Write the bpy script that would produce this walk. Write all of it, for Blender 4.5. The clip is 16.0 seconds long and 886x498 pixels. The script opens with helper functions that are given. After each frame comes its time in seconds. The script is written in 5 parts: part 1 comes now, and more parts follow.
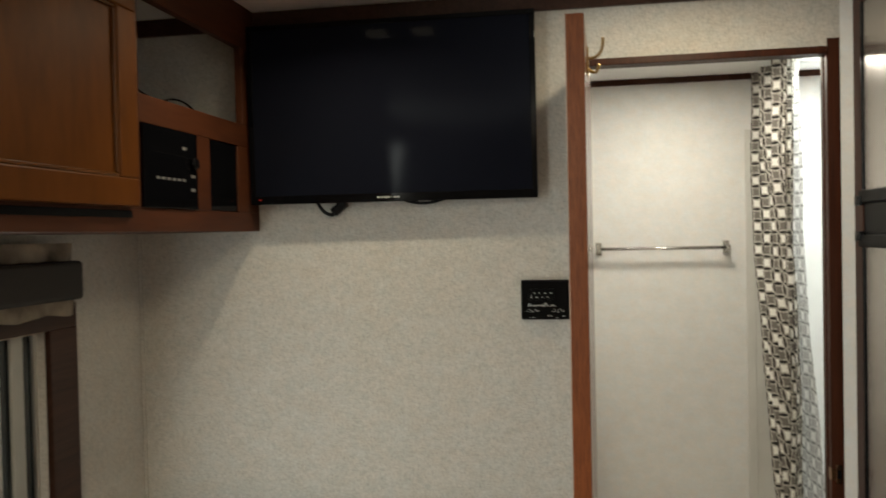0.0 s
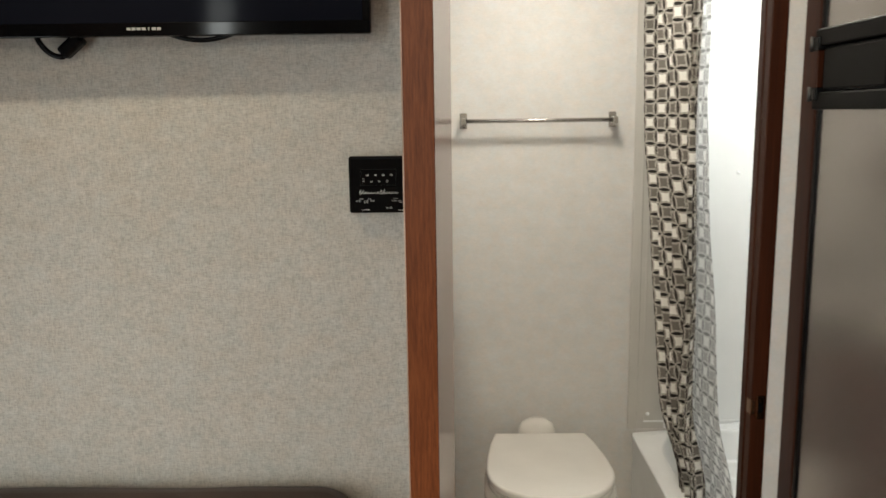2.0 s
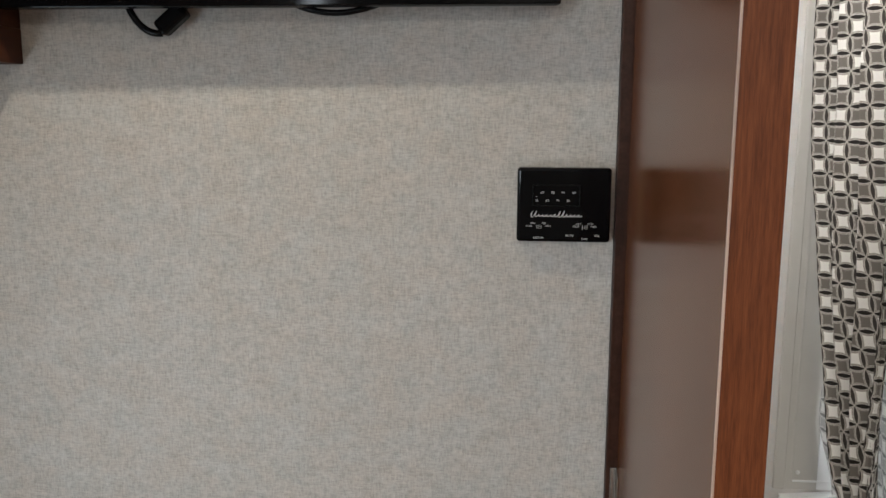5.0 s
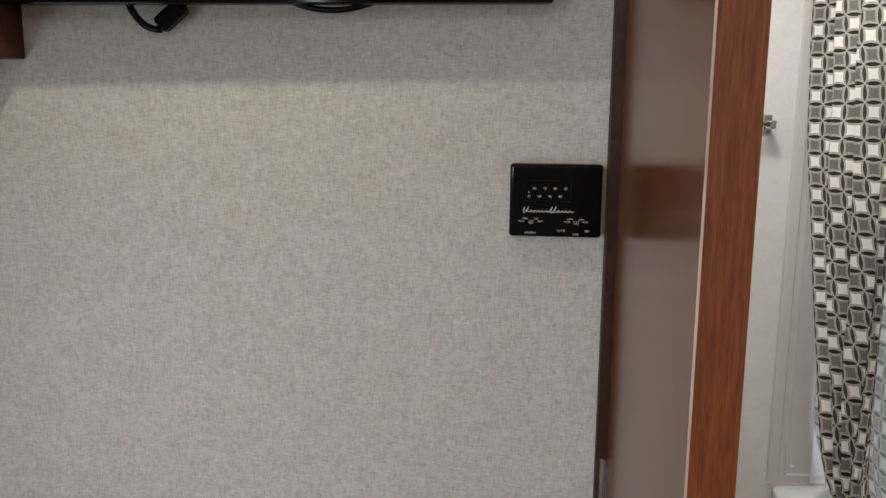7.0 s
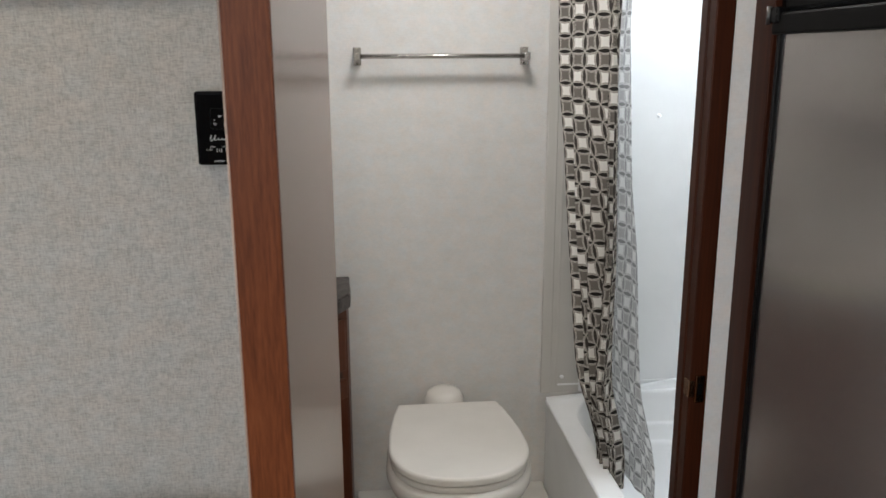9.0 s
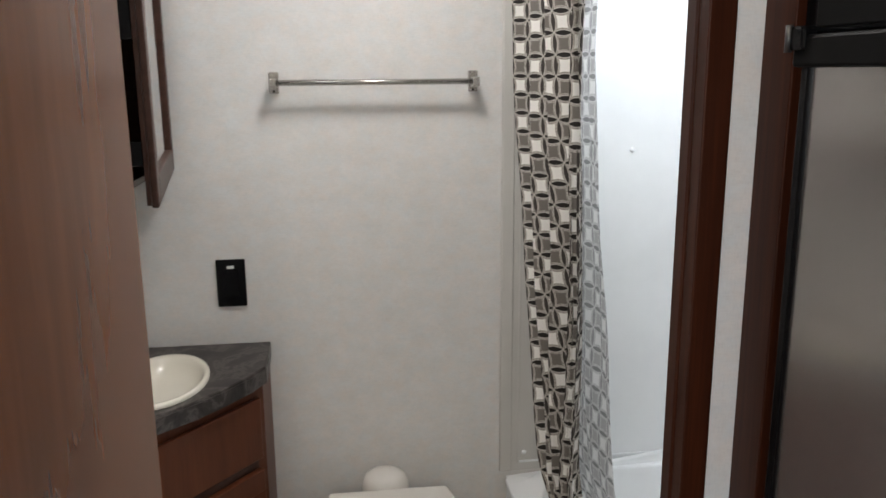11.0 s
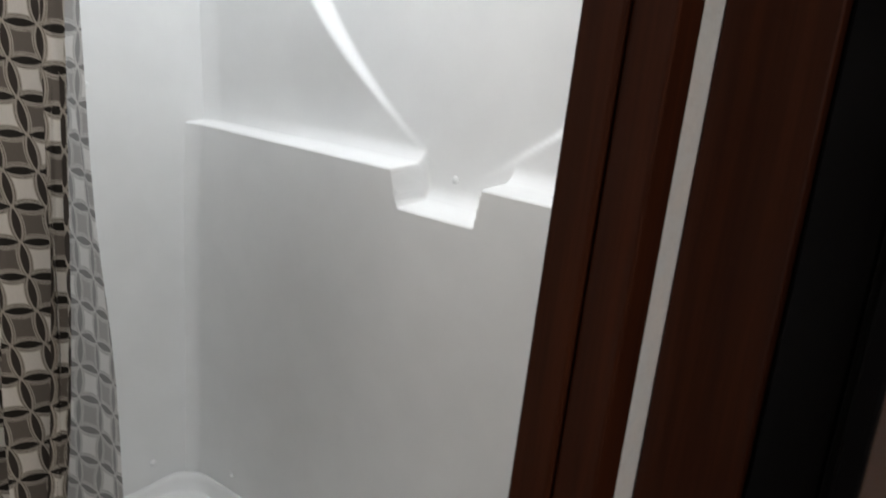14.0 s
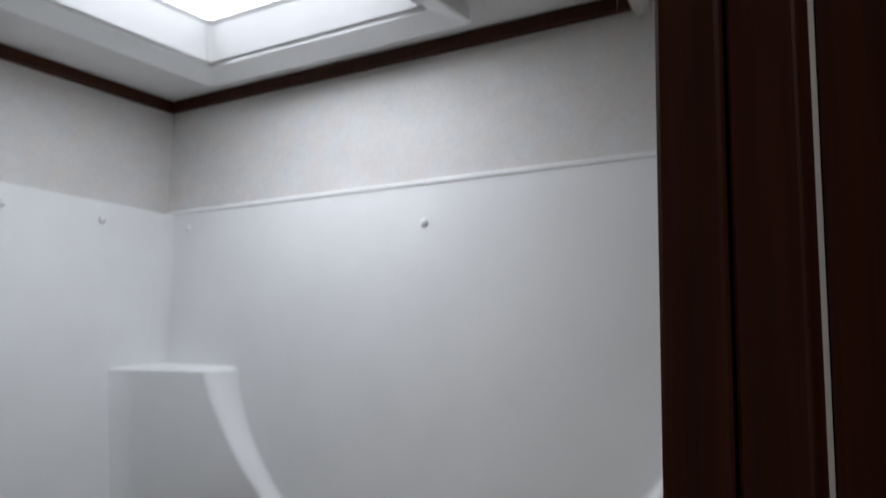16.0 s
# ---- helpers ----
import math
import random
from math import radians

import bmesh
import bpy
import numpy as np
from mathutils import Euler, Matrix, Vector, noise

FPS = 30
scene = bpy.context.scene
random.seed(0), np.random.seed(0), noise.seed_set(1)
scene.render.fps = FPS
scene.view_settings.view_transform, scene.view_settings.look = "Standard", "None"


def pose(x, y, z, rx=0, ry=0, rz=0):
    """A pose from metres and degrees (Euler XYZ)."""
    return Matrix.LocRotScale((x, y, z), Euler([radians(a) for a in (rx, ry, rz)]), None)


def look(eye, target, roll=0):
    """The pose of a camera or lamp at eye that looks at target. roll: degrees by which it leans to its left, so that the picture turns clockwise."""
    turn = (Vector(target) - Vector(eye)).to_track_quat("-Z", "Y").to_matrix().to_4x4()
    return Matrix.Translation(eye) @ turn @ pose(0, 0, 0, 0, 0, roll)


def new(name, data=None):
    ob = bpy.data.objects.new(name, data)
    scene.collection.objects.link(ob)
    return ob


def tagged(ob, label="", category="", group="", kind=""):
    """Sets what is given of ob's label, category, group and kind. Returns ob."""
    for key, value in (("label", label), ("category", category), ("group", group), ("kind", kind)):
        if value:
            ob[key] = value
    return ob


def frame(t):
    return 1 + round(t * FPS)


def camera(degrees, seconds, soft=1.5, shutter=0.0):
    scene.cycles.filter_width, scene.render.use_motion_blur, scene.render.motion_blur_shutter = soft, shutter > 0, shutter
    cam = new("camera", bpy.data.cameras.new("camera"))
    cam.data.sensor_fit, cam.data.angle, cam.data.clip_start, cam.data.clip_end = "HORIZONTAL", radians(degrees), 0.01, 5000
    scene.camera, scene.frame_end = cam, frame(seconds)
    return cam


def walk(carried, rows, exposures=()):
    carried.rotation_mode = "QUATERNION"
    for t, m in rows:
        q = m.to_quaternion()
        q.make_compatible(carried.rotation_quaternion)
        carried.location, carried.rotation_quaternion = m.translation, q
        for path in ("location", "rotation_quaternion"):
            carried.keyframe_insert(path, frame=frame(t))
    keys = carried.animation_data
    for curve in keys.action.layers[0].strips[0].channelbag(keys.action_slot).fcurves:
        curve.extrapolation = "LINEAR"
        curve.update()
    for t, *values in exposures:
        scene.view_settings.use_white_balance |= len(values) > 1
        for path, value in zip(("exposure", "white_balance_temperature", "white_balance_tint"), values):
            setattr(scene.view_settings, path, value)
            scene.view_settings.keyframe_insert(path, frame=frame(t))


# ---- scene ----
cam = camera(57.76, 16.0, 1.5, 0.25)
# seconds, eye x, y, z, yaw, pitch, roll
ROWS = [
    (0, -0.055, 0.226, 1.504, 9.85, -1.14, 1.22),
    (0.5, -0.005, 0.338, 1.484, 3.87, -5.14, 1.91),
    (0.9, 0.011, 0.462, 1.471, 0.18, -8.25, 2.07),
    (1, 0.006, 0.490, 1.467, -0.41, -8.57, 2.11),
    (1.5, -0.029, 0.648, 1.460, -1.17, -9.57, 1.21),
    (2, -0.029, 0.795, 1.459, 0.67, -9.66, 0.72),
    (2.5, -0.031, 0.935, 1.446, 6.41, -9.32, 0.70),
    (3, -0.062, 1.009, 1.447, 9.14, -9.25, 0.71),
    (5.5, -0.211, 1.102, 1.448, 4.65, -9.12, -0.39),
    (6, -0.187, 1.096, 1.456, 5.44, -10.11, -1.06),
    (6.5, -0.193, 1.090, 1.451, 5.67, -9.65, -1.11),
    (7, -0.190, 1.084, 1.452, 5.38, -9.61, -0.52),
    (7.5, -0.159, 1.074, 1.447, 3.97, -10.41, -0.06),
    (8, -0.103, 1.060, 1.439, -0.98, -11.54, 0.15),
    (8.5, -0.052, 1.050, 1.432, -5.81, -13.53, 0.08),
    (10.8, 0.163, 1.343, 1.451, -5.75, -13.21, 0.74),
    (11, 0.143, 1.406, 1.456, -7.47, -12.55, 0.43),
    (11.5, 0.112, 1.506, 1.446, -14.01, -12.61, -0.67),
    (12, 0.122, 1.629, 1.438, -17.99, -12.37, -1.51),
    (12.5, 0.153, 1.788, 1.437, -22.43, -12.40, -1.71),
    (13, 0.161, 1.936, 1.441, -32.43, -12.55, -3.46),
    (13.3, 0.144, 1.983, 1.437, -38.98, -12.61, -3.69),
    (13.5, 0.137, 2.000, 1.424, -43.97, -12.16, -4.17),
    (14, 0.152, 1.988, 1.378, -51.56, -13.52, -6.64),
    (14.2, 0.155, 1.977, 1.353, -51.43, -16.50, -8.69),
    (14.5, 0.157, 1.960, 1.316, -51.14, -17.99, -10.24),
    (15, 0.169, 2.020, 1.413, -52.40, -10.74, -8.19),
    (15.2, 0.185, 2.051, 1.447, -53.51, -6.76, -7.02),
    (15.4, 0.200, 2.072, 1.480, -54.68, -2.74, -6.07),
    (15.5, 0.209, 2.080, 1.497, -55.29, -0.83, -5.67),
    (15.6, 0.214, 2.085, 1.514, -55.71, 1.26, -4.89),
    (16, 0.219, 2.090, 1.596, -57.17, 7.83, -1.06),
]
EXPOSURES = [(0.0, 0.0, 7150, 3), (0.5, -0.16, 7250, 4), (1.0, 0.05, 7400, 4), (1.5, 0.10, 7250, 5), (2.5, 0.0, 6650, 8), (3.0, -0.05, 6450, 9), (5.5, 0.1, 6250, 9), (7.0, 0.08, 6250, 9), (8.5, -0.08, 6150, 9), (11.0, -0.1, 6200, 10), (11.5, -0.5, 6150, 9), (12.0, -0.5, 6300, 9), (12.5, -0.6, 6250, 7),
             (13.0, -0.88, 6350, 10), (13.3, -0.98, 6350, 10), (14.0, -0.75, 6500, 11), (14.5, -0.12, 6800, 15), (15.0, -0.42, 6600, 15), (15.5, -1.55, 6350, 13), (16.0, -1.95, 6250, 14)]
walk(cam, [(t, pose(x, y, z, 90 + pitch, roll, yaw)) for t, x, y, z, yaw, pitch, roll in ROWS], EXPOSURES)

# ---- plan, in metres: the caravan's width runs along x, its length along y ----
XL, XR = -1.18, 1.16          # outer side walls
YT, YT2 = 2.13, 2.165         # partition between living room and bathroom
YB = 3.304                    # bathroom's end wall
YR = -3.2                     # far end of the living room behind the walk
CEIL = 2.06
XD0, XD1, ZD = -0.061, 0.483, 1.887   # doorway in the partition
BL = -0.36                    # bathroom's side wall beside the vanity

# ---- world and light ----
world = bpy.data.worlds.new("sky")
scene.world = world
world.use_nodes = True
wn = world.node_tree
sky = wn.nodes.new("ShaderNodeTexSky")
sky.sky_type, sky.sun_disc = "NISHITA", False
sky.sun_elevation, sky.sun_rotation = radians(48), radians(110)
wn.nodes["Background"].inputs[1].default_value = 0.12
wn.links.new(sky.outputs[0], wn.nodes["Background"].inputs[0])


def sun_lamp():
    d = bpy.data.lights.new("sun", "SUN")
    d.energy, d.angle, d.color = 3.0, radians(0.53), (1.0, 0.95, 0.88)
    ob = new("sun", d)
    ob.matrix_world = look((4, -1.5, 6), (0, 0, 0))
    return ob


def area(name, eye, target, sx, sy, power, colour):
    d = bpy.data.lights.new(name, "AREA")
    d.shape, d.size, d.size_y, d.energy, d.color = "RECTANGLE", sx, sy, power, colour
    ob = new(name, d)
    ob.matrix_world = look(eye, target)
    return ob


sun_lamp()
WARM, SOFT = (1.0, 0.88, 0.70), (1.0, 0.945, 0.885)
puck = area("ceiling_lamp_light", (-0.567, 1.75, CEIL - 0.031), (-0.567, 1.75, 0), 0.045, 0.045, 2.2, WARM)
puck.data.spread = radians(150)
area("ceiling_lamp_light", (0.17, 1.80, CEIL - 0.031), (0.17, 1.80, 0), 0.14, 0.07, 3.0, WARM)
# added fill from behind the walk, no lamp is seen there
area("ceiling_lamp_light", (-0.1, -0.6, CEIL - 0.031), (-0.1, -0.6, 0), 0.16, 0.07, 28, WARM)
area("bath_lamp_light", (0.24, 2.82, CEIL - 0.031), (0.24, 2.82, 0), 0.20, 0.18, 6.5, SOFT)
area("skylight_light", (0.85, 2.86, CEIL - 0.013), (0.88, 2.86, 0), 0.33, 0.37, 5.4, (0.92, 0.97, 1.0))
area("window_light", (XL + 0.02, -0.45, 1.55), (0.6, -0.2, 1.2), 0.7, 0.75, 34, (0.88, 0.95, 1.0))
area("window_light", (XL + 0.015, 1.2, 1.02), (0.6, 1.2, 0.8), 0.9, 0.5, 6.0, (0.84, 0.93, 1.0))


# ---- materials ----
def mat(name, colour, rough=0.5, metal=0.0, **kw):
    m = bpy.data.materials.new(name)
    m.use_nodes = True
    b = m.node_tree.nodes["Principled BSDF"]
    b.inputs["Base Color"].default_value = (*colour, 1)
    b.inputs["Roughness"].default_value = rough
    b.inputs["Metallic"].default_value = metal
    for k, v in kw.items():
        b.inputs[k.replace("_", " ")].default_value = v
    return m


def node(m, kind, **inputs):
    n = m.node_tree.nodes.new(kind)
    for k, v in inputs.items():
        n.inputs[k].default_value = v
    return n


def wire(m, a, b):
    m.node_tree.links.new(a, b)


def coords(m, scale, source="Object"):
    """Object or generated coordinates, scaled."""
    t = node(m, "ShaderNodeTexCoord")
    mp = node(m, "ShaderNodeMapping")
    mp.inputs["Scale"].default_value = scale
    wire(m, t.outputs[source], mp.inputs[0])
    return mp.outputs[0]


def noise_tex(m, scale, detail=4.0, base=1.0, rough=0.55):
    n = node(m, "ShaderNodeTexNoise", Scale=base, Detail=detail, Roughness=rough)
    wire(m, coords(m, scale), n.inputs["Vector"])
    return n.outputs["Fac"]


def ramp(m, fac, stops):
    r = node(m, "ShaderNodeValToRGB")
    e = r.color_ramp.elements
    e[0].position, e[0].color = stops[0][0], (*stops[0][1], 1)
    e[1].position, e[1].color = stops[-1][0], (*stops[-1][1], 1)
    for p, c in stops[1:-1]:
        x = e.new(p)
        x.color = (*c, 1)
    wire(m, fac, r.inputs[0])
    return r.outputs[0]


def mix(m, fac, a, b, mode="MIX"):
    n = m.node_tree.nodes.new("ShaderNodeMix")
    n.data_type, n.blend_type = "RGBA", mode
    for sock, val in ((n.inputs[0], fac), (n.inputs[6], a), (n.inputs[7], b)):
        if isinstance(val, bpy.types.NodeSocket):
            wire(m, val, sock)
        elif isinstance(val, tuple):
            sock.default_value = (*val, 1)
        else:
            sock.default_value = val
    return n.outputs[2]


def math_node(m, op, a, b=None):
    n = m.node_tree.nodes.new("ShaderNodeMath")
    n.operation = op
    for sock, val in ((n.inputs[0], a), (n.inputs[1], b)):
        if val is None:
            continue
        if isinstance(val, bpy.types.NodeSocket):
            wire(m, val, sock)
        else:
            sock.default_value = val
    return n.outputs[0]


def bsdf(m):
    return m.node_tree.nodes["Principled BSDF"]


def bump(m, height, strength, distance=0.001):
    n = node(m, "ShaderNodeBump", Strength=strength, Distance=distance)
    wire(m, height, n.inputs["Height"])
    wire(m, n.outputs[0], bsdf(m).inputs["Normal"])


def linen(name, low, mid, high, slubs=0.08):
    """Vinyl wall covering printed and embossed like woven linen."""
    m = mat(name, mid, 0.62)
    warp = noise_tex(m, (480, 480, 110), 3)
    weft = noise_tex(m, (110, 110, 500), 3)
    blot = noise_tex(m, (16, 16, 20), 5)
    both = math_node(m, "ADD", math_node(m, "MULTIPLY", warp, 0.5), math_node(m, "MULTIPLY", weft, 0.5))
    slub = noise_tex(m, (60, 60, 90), 4)
    col = ramp(m, both, [(0.33, low), (0.5, mid), (0.67, high)])
    hue = noise_tex(m, (26, 26, 30), 6, rough=0.65)
    col = mix(m, 1.0, col, ramp(m, hue, [(0.36, (1.0, 0.972, 0.945)), (0.64, (0.95, 0.982, 0.995))]), "MULTIPLY")
    col = mix(m, 1.0, col, ramp(m, slub, [(0.34, (1 - slubs,) * 3), (0.6, (1.0, 1.0, 1.0))]), "MULTIPLY")
    tone = ramp(m, blot, [(0.3, (0.93, 0.92, 0.90)), (0.7, (1.0, 1.0, 1.0))])
    wire(m, mix(m, 1.0, col, tone, "MULTIPLY"), bsdf(m).inputs["Base Color"])
    bump(m, both, 0.35, 0.0006)
    return m


def wood(name, dark, mid, light, rough=0.3, axis="z", coat=0.0, fine=1.0, long=3.0, relief=0.12):
    """Wood-grain foil; the grain runs along axis."""
    m = mat(name, mid, rough)
    cross = 70.0 * fine
    s = {"x": (long, cross, cross), "y": (cross, long, cross), "z": (cross, cross, long)}[axis]
    s2 = tuple(v * (5.0 if v == cross else 4.0) for v in s)
    g1, g2 = noise_tex(m, s, 5), noise_tex(m, s2, 3)
    both = math_node(m, "ADD", math_node(m, "MULTIPLY", g1, 0.6), math_node(m, "MULTIPLY", g2, 0.4))
    col = ramp(m, both, [(0.36, dark), (0.5, mid), (0.64, light)])
    tone = ramp(m, noise_tex(m, (5, 5, 2.5), 2), [(0.3, (0.85, 0.83, 0.8)), (0.7, (1, 1, 1))])
    wire(m, mix(m, 1.0, col, tone, "MULTIPLY"), bsdf(m).inputs["Base Color"])
    bsdf(m).inputs["Coat Weight"].default_value = coat
    bsdf(m).inputs["Coat Roughness"].default_value = 0.12
    bsdf(m).inputs["Specular IOR Level"].default_value = 0.2
    bump(m, both, relief, 0.0005)
    return m


def worn(name, colour, rough=0.4, metal=0.0, grain=400, amount=0.08, strength=0.15, **kw):
    """A plain surface with faint mottling, smudged gloss and a fine relief."""
    m = mat(name, colour, rough, metal, **kw)
    big, small = noise_tex(m, (9, 9, 9), 4), noise_tex(m, (grain,) * 3, 3)
    lo = tuple(c * (1 - amount) for c in colour)
    hi = tuple(min(1, c * (1 + amount)) for c in colour)
    wire(m, ramp(m, big, [(0.35, lo), (0.65, hi)]), bsdf(m).inputs["Base Color"])
    r = node(m, "ShaderNodeMapRange")
    r.inputs["To Min"].default_value, r.inputs["To Max"].default_value = rough * 0.85, min(1, rough * 1.2)
    wire(m, big, r.inputs["Value"])
    wire(m, r.outputs[0], bsdf(m).inputs["Roughness"])
    if strength:
        bump(m, small, strength, 0.0004)
    return m


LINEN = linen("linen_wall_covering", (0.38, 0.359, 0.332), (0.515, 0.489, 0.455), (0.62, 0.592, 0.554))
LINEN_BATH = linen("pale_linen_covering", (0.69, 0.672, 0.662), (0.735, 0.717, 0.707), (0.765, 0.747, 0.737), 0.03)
CHERRY = wood("cherry_foil", (0.028, 0.0066, 0.0021), (0.042, 0.0102, 0.0032), (0.060, 0.0152, 0.0050), 0.46, "z", 0.0)
CABWOOD = wood("maple_stained_cabinet", (0.080, 0.0235, 0.003), (0.104, 0.0315, 0.004), (0.126, 0.039, 0.006), 0.5, "z", 0.0, 0.12)
bsdf(CABWOOD).inputs["Specular IOR Level"].default_value = 0.12
# cabinet wood made lighter and glossier, for a chamfer that catches the light
CHAMFERLIT = wood("lit_chamfer_wood", (0.085, 0.030, 0.008), (0.11, 0.040, 0.011), (0.13, 0.048, 0.014), 0.2, "z", 0.3, 0.3)
CABFRAME = wood("dark_cabinet_frame", (0.045, 0.0125, 0.005), (0.060, 0.018, 0.007), (0.075, 0.023, 0.009), 0.5, "y", 0.0, 0.3)
DOORWOOD = wood("glossy_door_foil", (0.10, 0.034, 0.013), (0.125, 0.043, 0.017), (0.15, 0.053, 0.021), 0.19, "z", 0.0, 0.14, 1.2, 0.004)
OAK = wood("oak_edge_band", (0.088, 0.0235, 0.008), (0.145, 0.041, 0.0135), (0.185, 0.056, 0.019), 0.42, "z", 0.0, 5.5, 22.0)
bsdf(DOORWOOD).inputs["Specular IOR Level"].default_value = 0.24
VANWOOD = wood("vanity_wood", (0.088, 0.026, 0.011), (0.105, 0.032, 0.014), (0.122, 0.038, 0.017), 0.38, "z", 0.0, 0.5)
DARKTRIM = wood("dark_trim", (0.03, 0.013, 0.008), (0.045, 0.019, 0.012), (0.06, 0.026, 0.017), 0.4, "y", 0.1)
WHITE_TRIM = linen("pale_strip_covering", (0.75, 0.745, 0.755), (0.80, 0.795, 0.805), (0.83, 0.825, 0.835), 0.01)
CEILMAT = worn("white_ceiling_panel", (0.83, 0.825, 0.81), 0.6, grain=250, amount=0.03)
ABS = worn("white_moulded_plastic", (0.84, 0.845, 0.84), 0.42, grain=900, amount=0.02, strength=0.05, Specular_IOR_Level=0.32)
# the surround's white plastic, darkened in colour for the shade near the curtain
ABS_SHADED = worn("shaded_white_plastic", (0.56, 0.54, 0.505), 0.45, grain=900, amount=0.03, strength=0.05)
CREAM = worn("cream_plastic", (0.72, 0.688, 0.64), 0.22, grain=900, amount=0.02, strength=0.03)
BONE = worn("bone_china_sink", (0.78, 0.74, 0.64), 0.15, grain=900, amount=0.02, strength=0.03)
BLACK = worn("black_plastic", (0.004, 0.004, 0.0045), 0.24, grain=700, amount=0.2, strength=0.06, Specular_IOR_Level=0.12)
SATIN = worn("satin_black_plastic", (0.005, 0.005, 0.005), 0.38, grain=1200, amount=0.2, strength=0.2, Specular_IOR_Level=0.06)
GLOSSBLACK = worn("gloss_black", (0.0025, 0.0025, 0.003), 0.08, grain=700, amount=0.2, strength=0.0, Specular_IOR_Level=0.14)
SCREEN = mat("tv_screen", (0.0062, 0.0070, 0.0115), 0.08, Specular_IOR_Level=0.035)
FLOORMAT = wood("vinyl_plank_floor", (0.12, 0.062, 0.038), (0.16, 0.085, 0.053), (0.20, 0.11, 0.07), 0.4, "y", 0.1, 0.5)
BATHFLOOR = worn("pale_bath_floor", (0.62, 0.60, 0.55), 0.4, grain=200, amount=0.06)
NICKEL = worn("brushed_nickel", (0.50, 0.48, 0.45), 0.24, 1.0, grain=1500, amount=0.08, strength=0.2)
CHROME = worn("satin_chrome", (0.50, 0.48, 0.46), 0.27, 1.0, grain=300, amount=0.04, strength=0.05)
BRASS = worn("antique_brass", (0.30, 0.20, 0.09), 0.3, 1.0, grain=600, amount=0.1, strength=0.1)
DIMBRASS = worn("tarnished_brass", (0.30, 0.19, 0.12), 0.2, 1.0, grain=600, amount=0.15, strength=0.1)
GUNMETAL = worn("dark_grey_metal", (0.09, 0.09, 0.09), 0.4, 0.8, grain=600, amount=0.1)
# pale tan that paints the highlight on the door's edge
EDGEGLINT = worn("pale_edge_highlight", (0.42, 0.30, 0.23), 0.35, grain=300, amount=0.2)
MIRROR = mat("mirror_glass", (0.86, 0.88, 0.87), 0.02, 1.0)
DARKGLASS = mat("tinted_window_glass", (0.01, 0.014, 0.016), 0.04)
# black with the sky's bluish reflection mixed into the colour
SCOOP = mat("black_scoop_sky_tint", (0.004, 0.005, 0.012), 0.3, Specular_IOR_Level=0.3)
PRINT = mat("white_print", (0.62, 0.62, 0.60), 0.5)
REDLED = mat("red_led", (0.5, 0.02, 0.01), 0.4)
ALU = worn("pale_aluminium", (0.62, 0.61, 0.58), 0.35, 0.9, grain=900, amount=0.05)
GREYTRACK = worn("grey_window_track", (0.40, 0.40, 0.37), 0.5, grain=500, amount=0.08)
LACE = worn("patterned_valance_fabric", (0.42, 0.36, 0.28), 0.9, grain=300, amount=0.5, strength=0.4)
VALANCE = worn("black_valance_vinyl", (0.02, 0.017, 0.015), 0.6, grain=400, amount=0.2)
LINERMAT = worn("white_cloth", (0.72, 0.70, 0.68), 0.9, grain=500, amount=0.05, strength=0.3)
WALLPLAIN = worn("plain_wall", (0.5, 0.47, 0.41), 0.65, grain=200, amount=0.05)


def fridge_panel():
    """Grey foil with a fine horizontal brushing, satin."""
    m = mat("brushed_grey_fridge_panel", (0.46, 0.435, 0.42), 0.22, 0.88)
    b = noise_tex(m, (300, 5, 300), 3)
    wire(m, ramp(m, b, [(0.3, (0.445, 0.42, 0.405)), (0.7, (0.475, 0.45, 0.435))]), bsdf(m).inputs["Base Color"])
    return m


FRIDGE = fridge_panel()


def leather():
    m = mat("dark_brown_leatherette", (0.03, 0.016, 0.011), 0.5)
    v = node(m, "ShaderNodeTexVoronoi", Scale=1.0)
    wire(m, coords(m, (420, 420, 420)), v.inputs["Vector"])
    big = noise_tex(m, (7, 7, 12), 4)
    wire(m, ramp(m, big, [(0.3, (0.026, 0.013, 0.009)), (0.7, (0.043, 0.022, 0.015))]), bsdf(m).inputs["Base Color"])
    h = math_node(m, "ADD", math_node(m, "MULTIPLY", v.outputs["Distance"], 0.3), math_node(m, "MULTIPLY", big, 3.0))
    bump(m, h, 0.3, 0.002)
    return m


LEATHER = leather()


def marble():
    m = mat("dark_grey_marble_laminate", (0.09, 0.085, 0.085), 0.3, Specular_IOR_Level=0.25)
    n = node(m, "ShaderNodeTexNoise", Scale=9.0, Detail=8.0, Roughness=0.65, Distortion=1.6)
    wire(m, coords(m, (1, 1, 1)), n.inputs["Vector"])
    wire(m, ramp(m, n.outputs["Fac"], [(0.35, (0.020, 0.017, 0.016)), (0.5, (0.044, 0.037, 0.034)), (0.56, (0.10, 0.088, 0.082)), (0.62, (0.040, 0.034, 0.031))]), bsdf(m).inputs["Base Color"])
    return m


MARBLE = marble()


